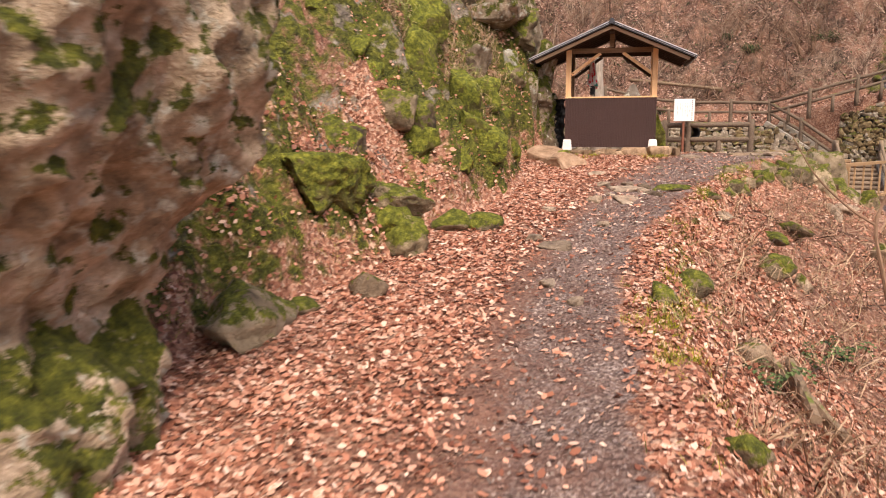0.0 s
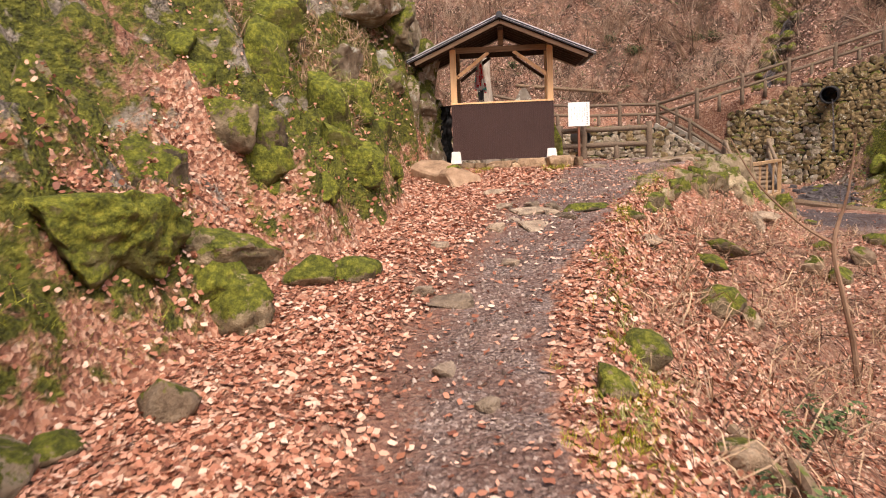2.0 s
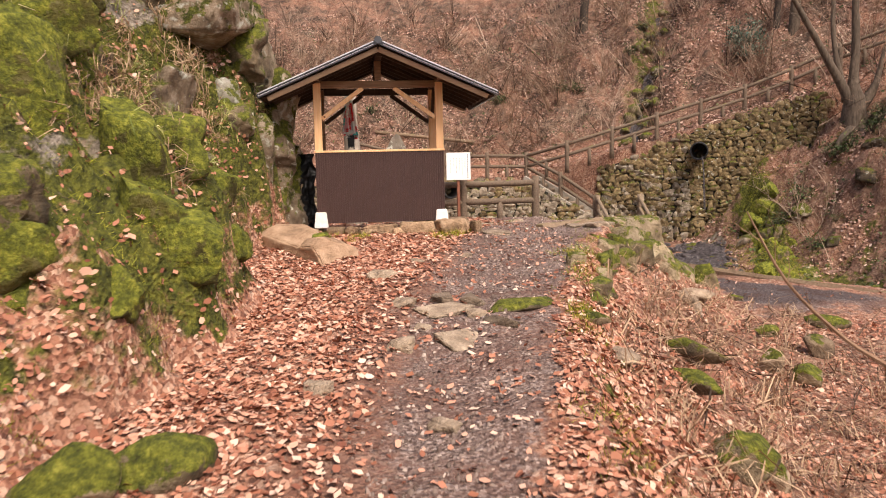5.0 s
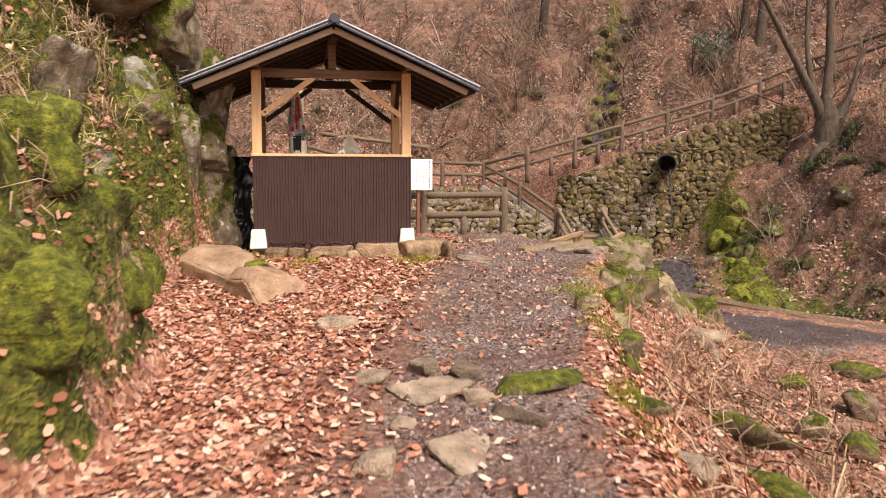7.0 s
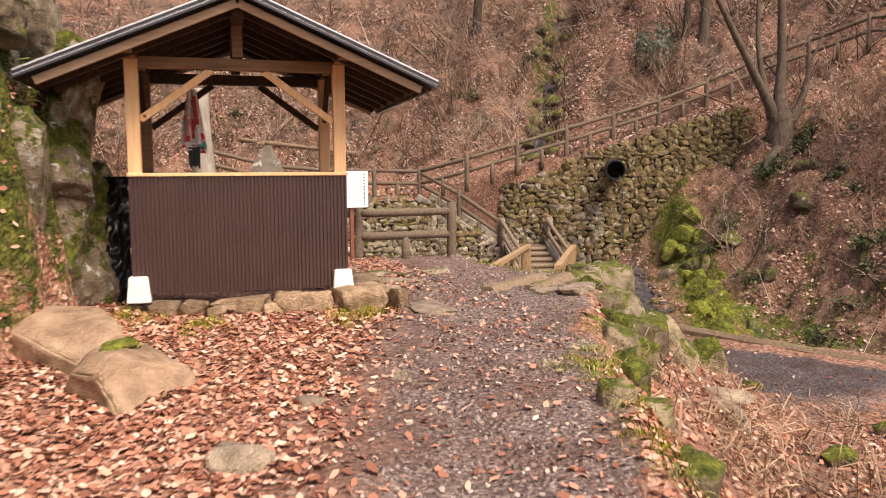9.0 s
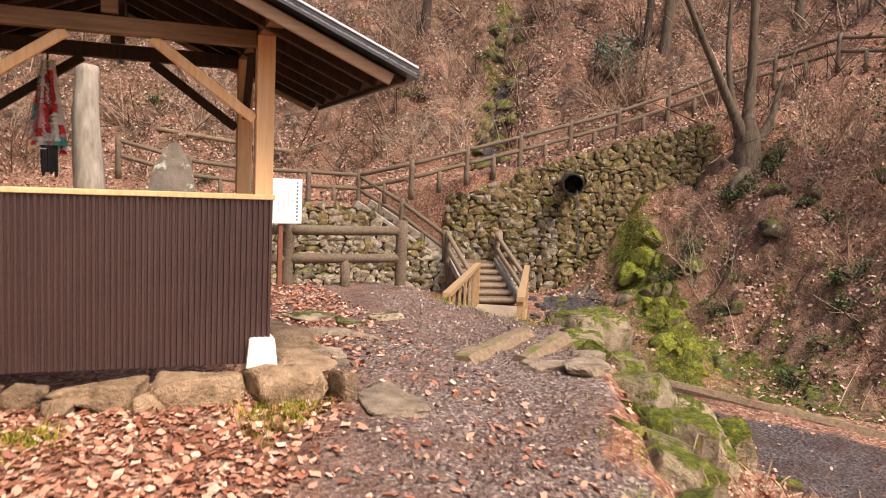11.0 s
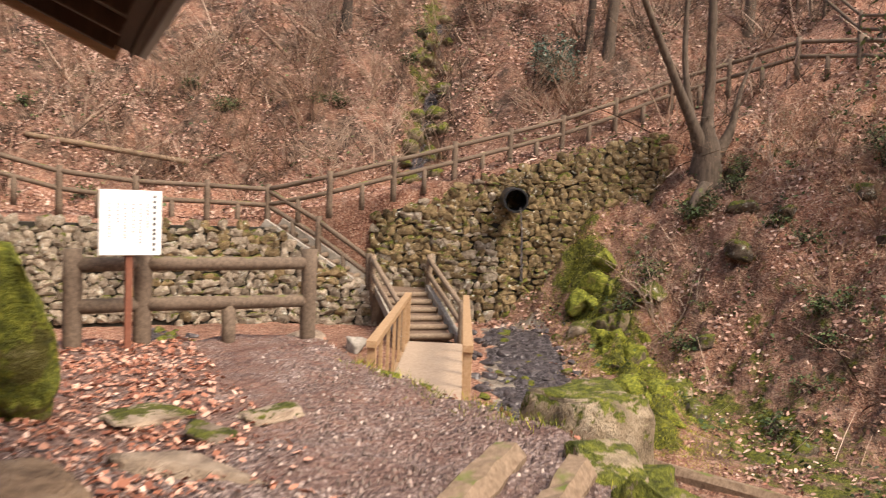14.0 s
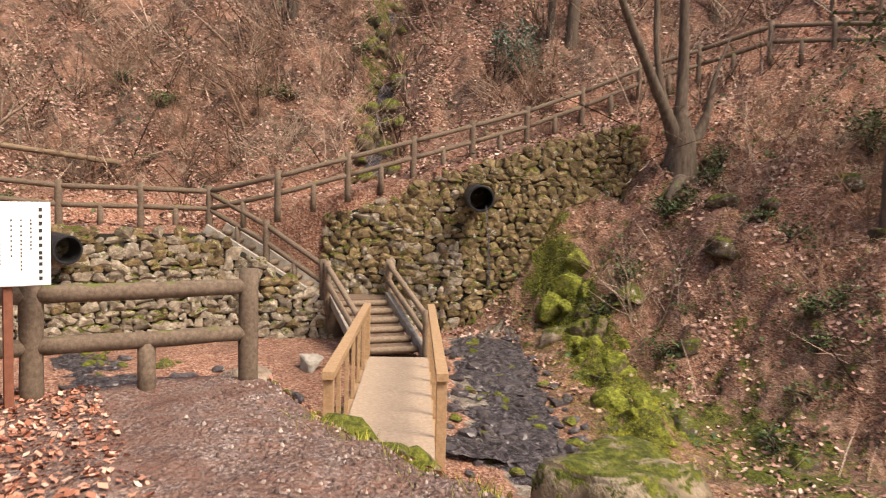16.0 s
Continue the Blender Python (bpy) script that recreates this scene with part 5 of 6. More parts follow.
def build_garland():
    g = empty("paper_garland", "hanging bunch of colourful folded paper strings in the shelter", "garland", pose(-0.42, 1.02, 1.86))
    cols = {"red": (0.65, 0.05, 0.05), "white": (0.8, 0.77, 0.72), "pink": (0.75, 0.35, 0.36), "pale": (0.7, 0.62, 0.6), "teal": (0.06, 0.36, 0.32)}
    mats = [plain_material(k + "_paper", c, tuple(min(1, v * 1.25) for v in c), 0.8) for k, c in cols.items()]
    r = random.Random(9)
    for s in range(16):
        bm = bmesh.new()
        x, y = r.uniform(-0.07, 0.07), r.uniform(-0.06, 0.05)
        z, tint = -0.05, 1
        low = -0.52 - r.uniform(0, 0.1)
        while z > low:
            w = r.uniform(0.016, 0.026)
            if r.random() < 0.3:
                tint = r.choice((1, 1, 3, 3, 2, 0, 4))
            c = bmesh.ops.create_cone(bm, segments=5, radius1=w * (0.9 - z * 1.2), radius2=0.003, depth=0.04, cap_ends=True)
            bmesh.ops.translate(bm, vec=(x * (0.4 - z * 2.0), y, z), verts=c["verts"])
            for fc in {fc for v in c["verts"] for fc in v.link_faces}:
                fc.material_index = tint
            z -= 0.027
        st = tagged(part("string", bm, mats[0], g), kind="stuff")
        for mt in mats[1:]:
            st.data.materials.append(mt)
    bm = bmesh.new()
    tube(bm, (0, 0, 0.05), (0, 0, -0.08), 0.006)
    part("cord", bm, M_INK, g)
    tas = bmesh.new()
    for s in range(9):
        x = r.uniform(-0.05, 0.07)
        tube(tas, (x * 0.8, 0, -0.58), (x * 0.8, 0.01, -0.74 - r.random() * 0.05), 0.014, 0.01, 5)
    part("tassel", tas, M_INK, g, "dark tassel")
    return g


build_garland()


def build_stele():
    z0 = level(0.42, 4.5)
    bm = bmesh.new()
    prof = [(-0.3, 0), (-0.31, 0.55), (-0.24, 0.85), (-0.08, 1.02), (0.04, 1.05), (0.2, 0.88), (0.28, 0.6), (0.29, 0)]
    a = [bm.verts.new((x, -0.09, z - 0.05)) for x, z in prof]
    b = [bm.verts.new((x * 0.94, 0.12, z * 0.98 - 0.05)) for x, z in prof]
    bm.faces.new(a)
    bm.faces.new(b[::-1])
    for k in range(len(prof)):
        bm.faces.new((a[k], b[k], b[(k + 1) % len(prof)], a[(k + 1) % len(prof)]))
    bmesh.ops.bevel(bm, geom=list(bm.edges), offset=0.02, segments=2, affect="EDGES")
    bmesh.ops.recalc_face_normals(bm, faces=bm.faces)
    h = 1.47 - z0
    st = thing("stone_monument", bm, M_STELE, "rounded grey stone monument standing behind the shelter", "monument", Matrix.Translation((0.45, 4.5, z0)) @ Matrix.Rotation(0.1, 4, "Z") @ Matrix.Diagonal((1, 1, h, 1)))
    return st


build_stele()
rock(0.12, 4.72, (0.26, 0.22, 0.66), 501, M_LICHEN, "mossy rough stone beside the monument", 0, 0.1, sub=4)


def build_tarp():
    bm = bmesh.new()
    rows = []
    for i in range(40):
        row = []
        for k in range(22):
            u, v = i / 39, k / 21
            x = -1.2 + 0.24 * v + 0.05 * noise.noise(Vector((u * 6, v * 5, 1)))
            y = 0.45 + 0.25 * u + 0.1 * abs(noise.noise(Vector((u * 7, v * 5, 4)))) + 0.05 * noise.noise(Vector((u * 19, v * 13, 7)))
            row.append(bm.verts.new((x - 0.25 * u * (1 - v), y, -0.15 + 1.15 * u)))
        rows.append(row)
    for lo, hi in zip(rows, rows[1:]):
        for k in range(21):
            bm.faces.new((lo[k], lo[k + 1], hi[k + 1], hi[k]))
    bmesh.ops.solidify(bm, geom=list(bm.faces), thickness=0.006)
    return thing("plastic_sheet", bm, M_TARP, "crumpled black plastic sheet between rock and shelter", "sheet", smooth=True)


build_tarp()
build_pipe("drain_hose", (-1.72, 0.0, 1.72), (-0.05, -0.6, 0.75), 0.05, 2.2, "black corrugated hose running down behind the eave")


# ---- trees and shrubs ----
def limb(bm, pts, radii, seg=8):
    """A bent tapered limb through a few points."""
    pts = [Vector(p) for p in pts]
    fine, rad = [], []
    for i in range(len(pts) - 1):
        p0, p1, p2, p3 = pts[max(i - 1, 0)], pts[i], pts[i + 1], pts[min(i + 2, len(pts) - 1)]
        for k in range(4):
            t = k / 4
            fine.append(0.5 * (2 * p1 + (p2 - p0) * t + (2 * p0 - 5 * p1 + 4 * p2 - p3) * t * t + (3 * p1 - p0 - 3 * p2 + p3) * t ** 3))
            rad.append(radii[i] + (radii[i + 1] - radii[i]) * t)
    fine.append(pts[-1])
    rad.append(radii[-1])
    loops, q, last = [], None, None
    for i, (c, r) in enumerate(zip(fine, rad)):
        d = (fine[min(i + 1, len(fine) - 1)] - fine[max(i - 1, 0)]).normalized()
        q = d.to_track_quat("Z", "Y") if q is None else last.rotation_difference(d) @ q
        last = d
        loops.append([bm.verts.new(c + q @ (Vector((math.cos(2 * math.pi * k / seg), math.sin(2 * math.pi * k / seg), 0)) * r * (1 + 0.16 * noise.noise(c * 3 + Vector((k, 0, 0)))))) for k in range(seg)])
    for lo, hi in zip(loops, loops[1:]):
        for k in range(seg):
            bm.faces.new((lo[k], lo[(k + 1) % seg], hi[(k + 1) % seg], hi[k]))
    bm.faces.new(loops[0][::-1])
    bm.faces.new(loops[-1])
    return fine


def twigs(start, direction, rng, length=0.9, depth=3, r=0.012):
    """Branching fine twigs as one bmesh."""
    bm = bmesh.new()

    def grow(p, d, l, r, depth):
        n = 3
        pts = [p]
        for i in range(n):
            d = (d + Vector((rng.gauss(0, 0.18), rng.gauss(0, 0.18), rng.gauss(0.05, 0.15)))).normalized()
            pts.append(pts[-1] + d * l / n)
        for i in range(n):
            tube(bm, pts[i], pts[i + 1], r * (1 - 0.25 * i), r * (1 - 0.25 * (i + 1)), 4, cap=False)
        if depth:
            for i in range(rng.choice((2, 3))):
                k = rng.randint(1, n)
                grow(pts[k], (d + Vector((rng.gauss(0, 0.6), rng.gauss(0, 0.6), rng.gauss(0.15, 0.4)))).normalized(), l * rng.uniform(0.5, 0.8), r * 0.55, depth - 1)
    grow(Vector(start), Vector(direction).normalized(), length, r, depth)
    return bm


def bare_tree(x, y, stems, label, mat, seed, z=None, crown=8):
    """stems: lists of (dx, dy, dz, radius) from the foot."""
    rng = random.Random(seed)
    z = level(x, y) if z is None else z
    t = empty("tree", label, "tree", pose(x, y, z))
    for i, st in enumerate(stems):
        bm = bmesh.new()
        fine = limb(bm, [s[:3] for s in st], [s[3] for s in st], 10)
        part("trunk" if i == 0 else "limb", bm, mat, t, smooth=True)
        for k in range(crown):
            j = rng.randint(len(fine) // 3, len(fine) - 1)
            part("branch", twigs(fine[j], (rng.gauss(0, 1), rng.gauss(0, 1), rng.uniform(0.1, 1)), rng, rng.uniform(0.5, 1.2), 2, 0.014), mat, t)
    return t


TREE = (15.45, 12.45)
bare_tree(*TREE, [
    [(0.0, 0.0, -1.4, 0.56), (0.0, 0.0, -0.5, 0.42), (0.0, 0.0, 0.3, 0.33), (-0.03, 0.0, 0.75, 0.22), (-0.02, 0.05, 1.2, 0.15), (0.05, 0.1, 2.2, 0.125), (0.0, 0.1, 3.6, 0.11), (-0.1, 0.1, 6.0, 0.09), (0.0, 0.0, 9.0, 0.05)],
    [(-0.1, 0.0, 0.3, 0.22), (-0.35, 0.05, 0.8, 0.15), (-0.75, 0.1, 1.5, 0.12), (-1.25, 0.1, 2.3, 0.1), (-1.75, 0.1, 3.1, 0.085), (-2.4, 0.0, 4.0, 0.07), (-3.2, 0.0, 5.2, 0.05)],
    [(0.15, 0.0, 0.2, 0.22), (0.45, -0.05, 0.55, 0.15), (0.65, -0.1, 1.0, 0.1), (0.75, -0.1, 1.4, 0.08), (0.95, -0.1, 2.1, 0.045), (1.35, -0.1, 2.9, 0.02)],
    [(-0.2, 0.1, 0.4, 0.15), (-0.42, 0.3, 1.6, 0.09), (-0.55, 0.4, 3.0, 0.07), (-0.5, 0.4, 5.5, 0.05)],
    [(0.0, -0.02, -0.35, 0.2), (-0.35, -0.3, -0.6, 0.15), (-0.7, -0.45, -0.85, 0.12), (-1.0, -0.5, -1.5, 0.08)],
    [(0.0, -0.02, -0.4, 0.2), (0.05, -0.5, -0.65, 0.15), (0.0, -0.8, -0.85, 0.1), (-0.1, -1.0, -1.5, 0.07)],
], "gnarled bare tree with several limbs and twisted roots", M_HILLBARK, 1, z=level(*TREE) + 0.35, crown=4)
for k, (x, y, s) in enumerate(((14.95, 12.2, 0.36), (15.95, 12.0, 0.34))):
    rock(x, y, (s, s * 0.8, s * 0.8), 520 + k, M_CLIFF, "dark rock held among the roots of the gnarled tree", 40 * k, 0.62, sub=4, rough=0.7)
bare_tree(16.0, 7.84, [[(0, 0, -1.2, 0.26), (0, 0, 0.3, 0.15), (0.05, 0.05, 1.5, 0.13), (0.2, 0.1, 3.0, 0.12), (0.35, 0.1, 4.4, 0.12), (0.4, 0.1, 7.0, 0.1), (0.5, 0.2, 10, 0.07)]], "slim upright tree with flaking brown bark", M_HILLBARK, 2, crown=9)
bare_tree(-0.38, 4.4, [[(0, 0, -0.3, 0.26), (0, 0, 0.4, 0.19), (-0.03, 0.1, 1.3, 0.16), (-0.06, 0.15, 2.0, 0.14), (-0.05, 0.2, 2.5, 0.12)]], "pale grey broken tree trunk behind the shelter", M_PALEBARK, 3, crown=0)
for k, (x, y, r, mt) in enumerate(((10.3, 25.0, 0.2, M_BARK), (16.7, 18.2, 0.2, M_HILLBARK), (16.2, 18.6, 0.13, M_BARK), (20.5, 16.2, 0.18, M_HILLBARK), (21.6, 10.0, 0.2, M_BARK), (24.0, 13.0, 0.22, M_BARK), (19.5, 6.2, 0.16, M_BARK))):
    bare_tree(x, y, [[(0, 0, -1.2, r * 1.5), (0, 0, 0.3, r), (0.1, 0, 2.0, r * 0.9), (0.1, 0.1, 5.0, r * 0.75), (0.2, 0.1, 9.0, r * 0.5)]], "tall bare trunk on the wooded hillside", mt, 20 + k, crown=3)


def leaf_cloud(centres, radii, n, size, rng, flat=0.4):
    """Points of small leaves gathered round several centres: verts and quads."""
    vs, fs = [], []
    for i in range(n):
        k = rng.randrange(len(centres))
        d = Vector((rng.gauss(0, 0.5), rng.gauss(0, 0.5), rng.gauss(0, 0.5) * flat * 2))
        p = Vector(centres[k]) + d * radii[k]
        q = Euler((rng.uniform(-0.9, 0.9), rng.uniform(-0.9, 0.9), rng.uniform(0, 6.3))).to_matrix()
        s = size * rng.uniform(0.6, 1.3)
        b = len(vs)
        for c in ((-0.5, 0, 0), (-0.1, 0.22, 0.03), (0.5, 0, -0.06), (-0.1, -0.22, 0.03)):
            vs.append(p + q @ Vector(c) * s)
        fs.append((b, b + 1, b + 2, b + 3))
    return vs, fs


def shrub(x, y, h, w, mat, label, seed, n=900, size=0.12, z=None, name="shrub"):
    rng = random.Random(seed)
    z = level(x, y) if z is None else z
    s = empty(name, label, "shrub", pose(x, y, z))
    cs = [(rng.uniform(-w, w) * 0.6, rng.uniform(-w, w) * 0.6, h * rng.uniform(0.25, 1.0)) for _ in range(14)]
    for c in cs[:7]:
        bm = bmesh.new()
        limb(bm, [(0, 0, -0.1), (c[0] * 0.4, c[1] * 0.4, c[2] * 0.6), c], [0.03, 0.02, 0.008], 5)
        part("branch", bm, M_BARK, s)
    vs, fs = leaf_cloud(cs, [w * 0.5] * len(cs), n, size, rng)
    me = bpy.data.meshes.new("crown")
    me.from_pydata(vs, [], fs)
    me.materials.append(mat)
    o = new("crown", me)
    o.parent = s
    return s


shrub(15.0, 18.6, 1.5, 0.75, M_BLUEGREEN, "round blue-green evergreen shrub on the hillside", 1, 1500, 0.13)
shrub(17.2, 9.0, 1.2, 0.6, M_GREEN, "dark evergreen sapling on the slope", 2, 700, 0.1)
shrub(16.9, 7.5, 5.2, 1.5, M_GREEN, "tall thin evergreen with drooping sprays", 3, 1300, 0.16, name="evergreen_tree")
shrub(17.6, 6.1, 3.0, 1.0, M_GREEN, "young evergreen on the slope", 4, 800, 0.15, name="evergreen_tree")
shrub(-1.72, -4.75, 0.1, 0.13, M_BLUEGREEN, "low clump of dark grey-green leaves on the mossy bank", 5, 70, 0.08)
for k, (x, y) in enumerate(((2.6, -8.05), (2.2, -8.6), (1.5, -10.3), (14.6, 8.8), (13.6, 10.4), (8.0, 19.5), (12.5, 19.8), (5.0, 20.5))):
    s = empty("fern", "green fern frond among dead leaves", "fern", pose(x, y, level(x, y)), "ferns")
    rng = random.Random(80 + k)
    for f in range(5):
        bm = bmesh.new()
        an = f * 1.26 + rng.random()
        for i in range(9):
            u = i / 8
            p = Vector((math.cos(an) * u * 0.3, math.sin(an) * u * 0.3, 0.05 + 0.18 * math.sin(u * 2.4)))
            for sgn in (-1, 1):
                o = Vector((-math.sin(an), math.cos(an), 0)) * sgn * 0.09 * (1 - u * 0.8)
                fw = Vector((math.cos(an), math.sin(an), 0)) * 0.03
                bm.faces.new([bm.verts.new(p), bm.verts.new(p + o * 0.5 + fw), bm.verts.new(p + o + fw * 0.6 - Vector((0, 0, 0.02))), bm.verts.new(p + o * 0.5 - fw * 0.4)])
        part("frond", bm, M_GREEN, s)


def sapling(x, y, pts, radii, label, seed):
    z = level(x, y)
    s = empty("sapling", label, "sapling", pose(x, y, z))
    rng = random.Random(seed)
    for i, (p, r) in enumerate(zip(pts, radii)):
        bm = bmesh.new()
        fine = limb(bm, p, r, 6)
        part("stem" if i == 0 else "branch", bm, M_TWIG, s)
        for k in range(4):
            j = rng.randint(len(fine) // 2, len(fine) - 1)
            part("twig", twigs(fine[j], (rng.gauss(0, 0.6), rng.gauss(0, 0.4), 1), rng, 0.25, 1, 0.004), M_TWIG, s)
    return s


# ---- what lies about in numbers ----
def ground_points(n, x0, x1, y0, y1, keep, seed):
    r = np.random.RandomState(seed)
    x, y = r.uniform(x0, x1, n), r.uniform(y0, y1, n)
    k = r.uniform(0, 1, n) < keep(x, y)
    x, y = x[k], y[k]
    e = 0.04
    z = land(x, y)
    nx, ny = (z - land(x + e, y)) / e, (z - land(x, y + e)) / e
    nrm = np.stack([nx, ny, np.ones_like(nx)], -1)
    nrm /= np.linalg.norm(nrm, axis=1)[:, None]
    return np.stack([x, y, z], -1), nrm, r


def stuff_mesh(name, verts, faces, material, label, category):
    """verts: pieces x corners x 3; faces: quads of one piece."""
    n, k, _ = verts.shape
    me = bpy.data.meshes.new(name)
    me.vertices.add(n * k)
    me.vertices.foreach_set("co", verts.astype(np.float32).ravel())
    f = (np.arange(n)[:, None, None] * k + np.array(faces)[None]).reshape(-1, len(faces[0])).astype(np.int32)
    me.loops.add(f.size)
    me.loops.foreach_set("vertex_index", f.ravel())
    me.polygons.add(len(f))
    me.polygons.foreach_set("loop_start", np.arange(0, f.size, f.shape[1], dtype=np.int32))
    me.update(calc_edges=True)
    me.materials.append(material)
    return tagged(new(name, me), label, category, "", "stuff")


def turned(shape, pts, nrm, r, size, tilt, lift):
    """Pieces of one shape laid on the ground at pts, each turned and tilted at random."""
    n = len(pts)
    a = r.uniform(0, 2 * math.pi, n)
    up = nrm + r.normal(0, tilt, (n, 3))
    up /= np.linalg.norm(up, axis=1)[:, None]
    t = np.stack([np.cos(a), np.sin(a), np.zeros(n)], -1)
    t -= up * (t * up).sum(1)[:, None]
    t /= np.linalg.norm(t, axis=1)[:, None]
    b = np.cross(up, t)
    s = (size * r.uniform(0.6, 1.35, n))[:, None, None]
    sh = np.array(shape)[None] * s * np.stack([np.ones(n), r.uniform(0.45, 1.0, n), r.uniform(0.4, 2.0, n)], -1)[:, None]
    return pts[:, None] + nrm[:, None] * (lift * r.uniform(0, 1, n))[:, None, None] + sh[..., :1] * t[:, None] + sh[..., 1:2] * b[:, None] + sh[..., 2:] * up[:, None]


LEAF = [(-0.52, 0.02, 0.03), (-0.22, 0.36, 0.16), (0.22, 0.38, 0.05), (0.5, 0.06, 0.13), (0.22, -0.28, 0.02), (-0.24, -0.4, 0.1)]
LEAF_FACES = [(0, 3, 2, 1), (0, 5, 4, 3)]


def clear_of_hut(x, y):
    return ~((np.abs(x) < 1.0) & (y > -0.1) & (y < 1.3))


def litter_verge(x, y):
    off = x - path_centre(y)
    wide = np.interp(y, [-20, -8, -4, 0, 3], [0.5, 0.5, 0.75, 1.0, 1.3])
    out = line_distance(x, y, EDGE)
    d = bank_foot(y) - x
    p = np.where(off < 0, smooth(wide * 0.55, wide * 1.4, -off), 0.75 * smooth(wide * 0.9, wide * 1.3, off))
    p = np.maximum(p, 0.085 + 0.14 * smooth(0.5, 2, y))
    p = p * (1 - 0.8 * smooth(-0.02, 0.15, d + 0.12 * waves(x, y, 1.7, 3.0)) * (1 - 0.85 * np.exp(-((y + 7.7 - 0.5 * d) / 0.8) ** 2) - 0.5 * np.exp(-((y + 3.0 - 0.3 * d) / 0.6) ** 2))) * (0.6 + 0.4 * smooth(-0.5, 0.6, waves(x, y, 1.9, 2.2)))
    p = np.where((y > 0.3) & (x > -0.9), p * (0.75 - 0.3 * smooth(0.6, 1.8, y)), p)
    p = p * (1 - 0.96 * smooth(1.1, 1.5, d) * (1 - smooth(-6.3, -5.3, y)))
    return p * clear_of_hut(x, y) * (y < 6.3)


pts, nrm, r = ground_points(190000, -4.0, 2.4, -16.5, 6.0, litter_verge, 11)
stuff_mesh("fallen_leaves", turned(LEAF, pts, nrm, r, 0.05, 0.28, 0.022), LEAF_FACES, M_LEAF, "orange-brown fallen beech leaves strewn along the path", "leaves")
pts, nrm, r = ground_points(70000, -4.5, -0.9, -12, 1.5, lambda x, y: (0.75 - 0.68 * smooth(-6.9, -6.3, y) * (1 - 0.6 * smooth(-3.8, -3.0, y))) * (1 - 0.97 * smooth(1.1, 1.5, bank_foot(y) - x) * (1 - smooth(-6.3, -5.3, y))) * smooth(0.1, 0.3, bank_foot(y) - x) * smooth(0.25, 0.6, waves(x * 0.45, y + 0.25 * x, 1.5, 2.7)), 31)
stuff_mesh("fallen_leaves", turned(LEAF, pts, nrm, r, 0.055, 0.35, 0.05), LEAF_FACES, M_LEAF, "streaks of fallen leaves caught on the mossy bank", "leaves")
pts, nrm, r = ground_points(100000, 0.8, 9.5, -14, 6.0, lambda x, y: 0.62 * (line_distance(x, y, EDGE) > 0.05) * (0.35 + 0.65 * smooth(-0.6, 0.5, waves(x, y, 1.7, 1.2))) * np.where((line_distance(x, y, EDGE) > 1.75) & (y > -0.9) & (x > 4.6), 0.05, 1.0), 12)
stuff_mesh("fallen_leaves", turned(LEAF, pts, nrm, r, 0.053, 0.38, 0.035), LEAF_FACES, M_LEAF, "dull pink-brown fallen leaves on the slope below the path", "leaves")
pts, nrm, r = ground_points(300000, -6, 26, 4, 30, lambda x, y: ((back_of_wall(x, y) < -1.2) | (x > 10.5)) * (0.12 + 0.88 * smooth(-0.4, 0.6, waves(x, y, 2.6, 1.9))) * np.where((x > 10.5) & (x < 14.8 + 0.4 * waves(x, y, 2.0, 0.3)) & (back_of_wall(x, y) > 0), (0.5 + 0.5 * smooth(-0.3, 0.5, waves(x, y, 1.2, 4.4))) * (1 - 0.5 * smooth(9.5, 7.5, y)), 1.0) * (1 - 0.97 * np.exp(-(line_distance(x, y, MOSS_BAND) / 0.9) ** 4)) * (1 - 0.9 * np.exp(-((x - 9.5 - 0.54 * (y - 17)) / 0.8) ** 2)), 13)
stuff_mesh("fallen_leaves", turned(LEAF, pts, nrm, r, 0.085, 0.6, 0.05), LEAF_FACES, M_DULL, "brown fallen leaves over the wooded hillside", "leaves")

PEBBLE = [(-0.5, -0.3, 0), (0.4, -0.4, 0), (0.5, 0.35, 0), (-0.35, 0.45, 0), (-0.25, -0.15, 0.35), (0.25, -0.15, 0.4), (0.2, 0.2, 0.35), (-0.2, 0.2, 0.4)]
PEBBLE_FACES = [(4, 5, 6, 7), (0, 1, 5, 4), (1, 2, 6, 5), (2, 3, 7, 6), (3, 0, 4, 7)]
M_PEBBLE = leaf_material("path_gravel", [(0.0, (0.07, 0.045, 0.036)), (0.5, (0.18, 0.13, 0.108)), (0.85, (0.3, 0.225, 0.19)), (1.0, (0.5, 0.41, 0.35))], rough=0.85)
pts, nrm, r = ground_points(30000, -1.2, 5.0, -16, 5.5, lambda x, y: (1 - smooth(0.35, 1.1, np.abs(x - path_centre(y)) / np.interp(y, [-20, -8, -4, 0, 3], [0.5, 0.5, 0.75, 1.0, 1.3]))) * (line_distance(x, y, EDGE) < 0), 14)
stuff_mesh("gravel", turned(PEBBLE, pts, nrm, r, 0.026, 0.2, 0.0), PEBBLE_FACES, M_PEBBLE, "loose grey-brown gravel on the footpath", "gravel")

BLADE = [(-0.05, 0, 0), (0.05, 0, 0), (0.05, 0.3, 1.0), (0.02, 0.3, 1.0)]
pts, nrm, r = ground_points(230000, -3.6, 2.0, -13, 3, lambda x, y: 0.85 * smooth(0.0, 0.1, bank_foot(y) - x + 0.12 * waves(x, y, 1.7, 3.0)) * (1 - smooth(1.2, 2.6, bank_foot(y) - x)) * smooth(-0.2, 0.35, waves(x, y, 1.7, 8.0)) * (1 - 0.7 * smooth(1.0, 1.5, bank_foot(y) - x) * (1 - smooth(-6.3, -5.3, y))), 15)
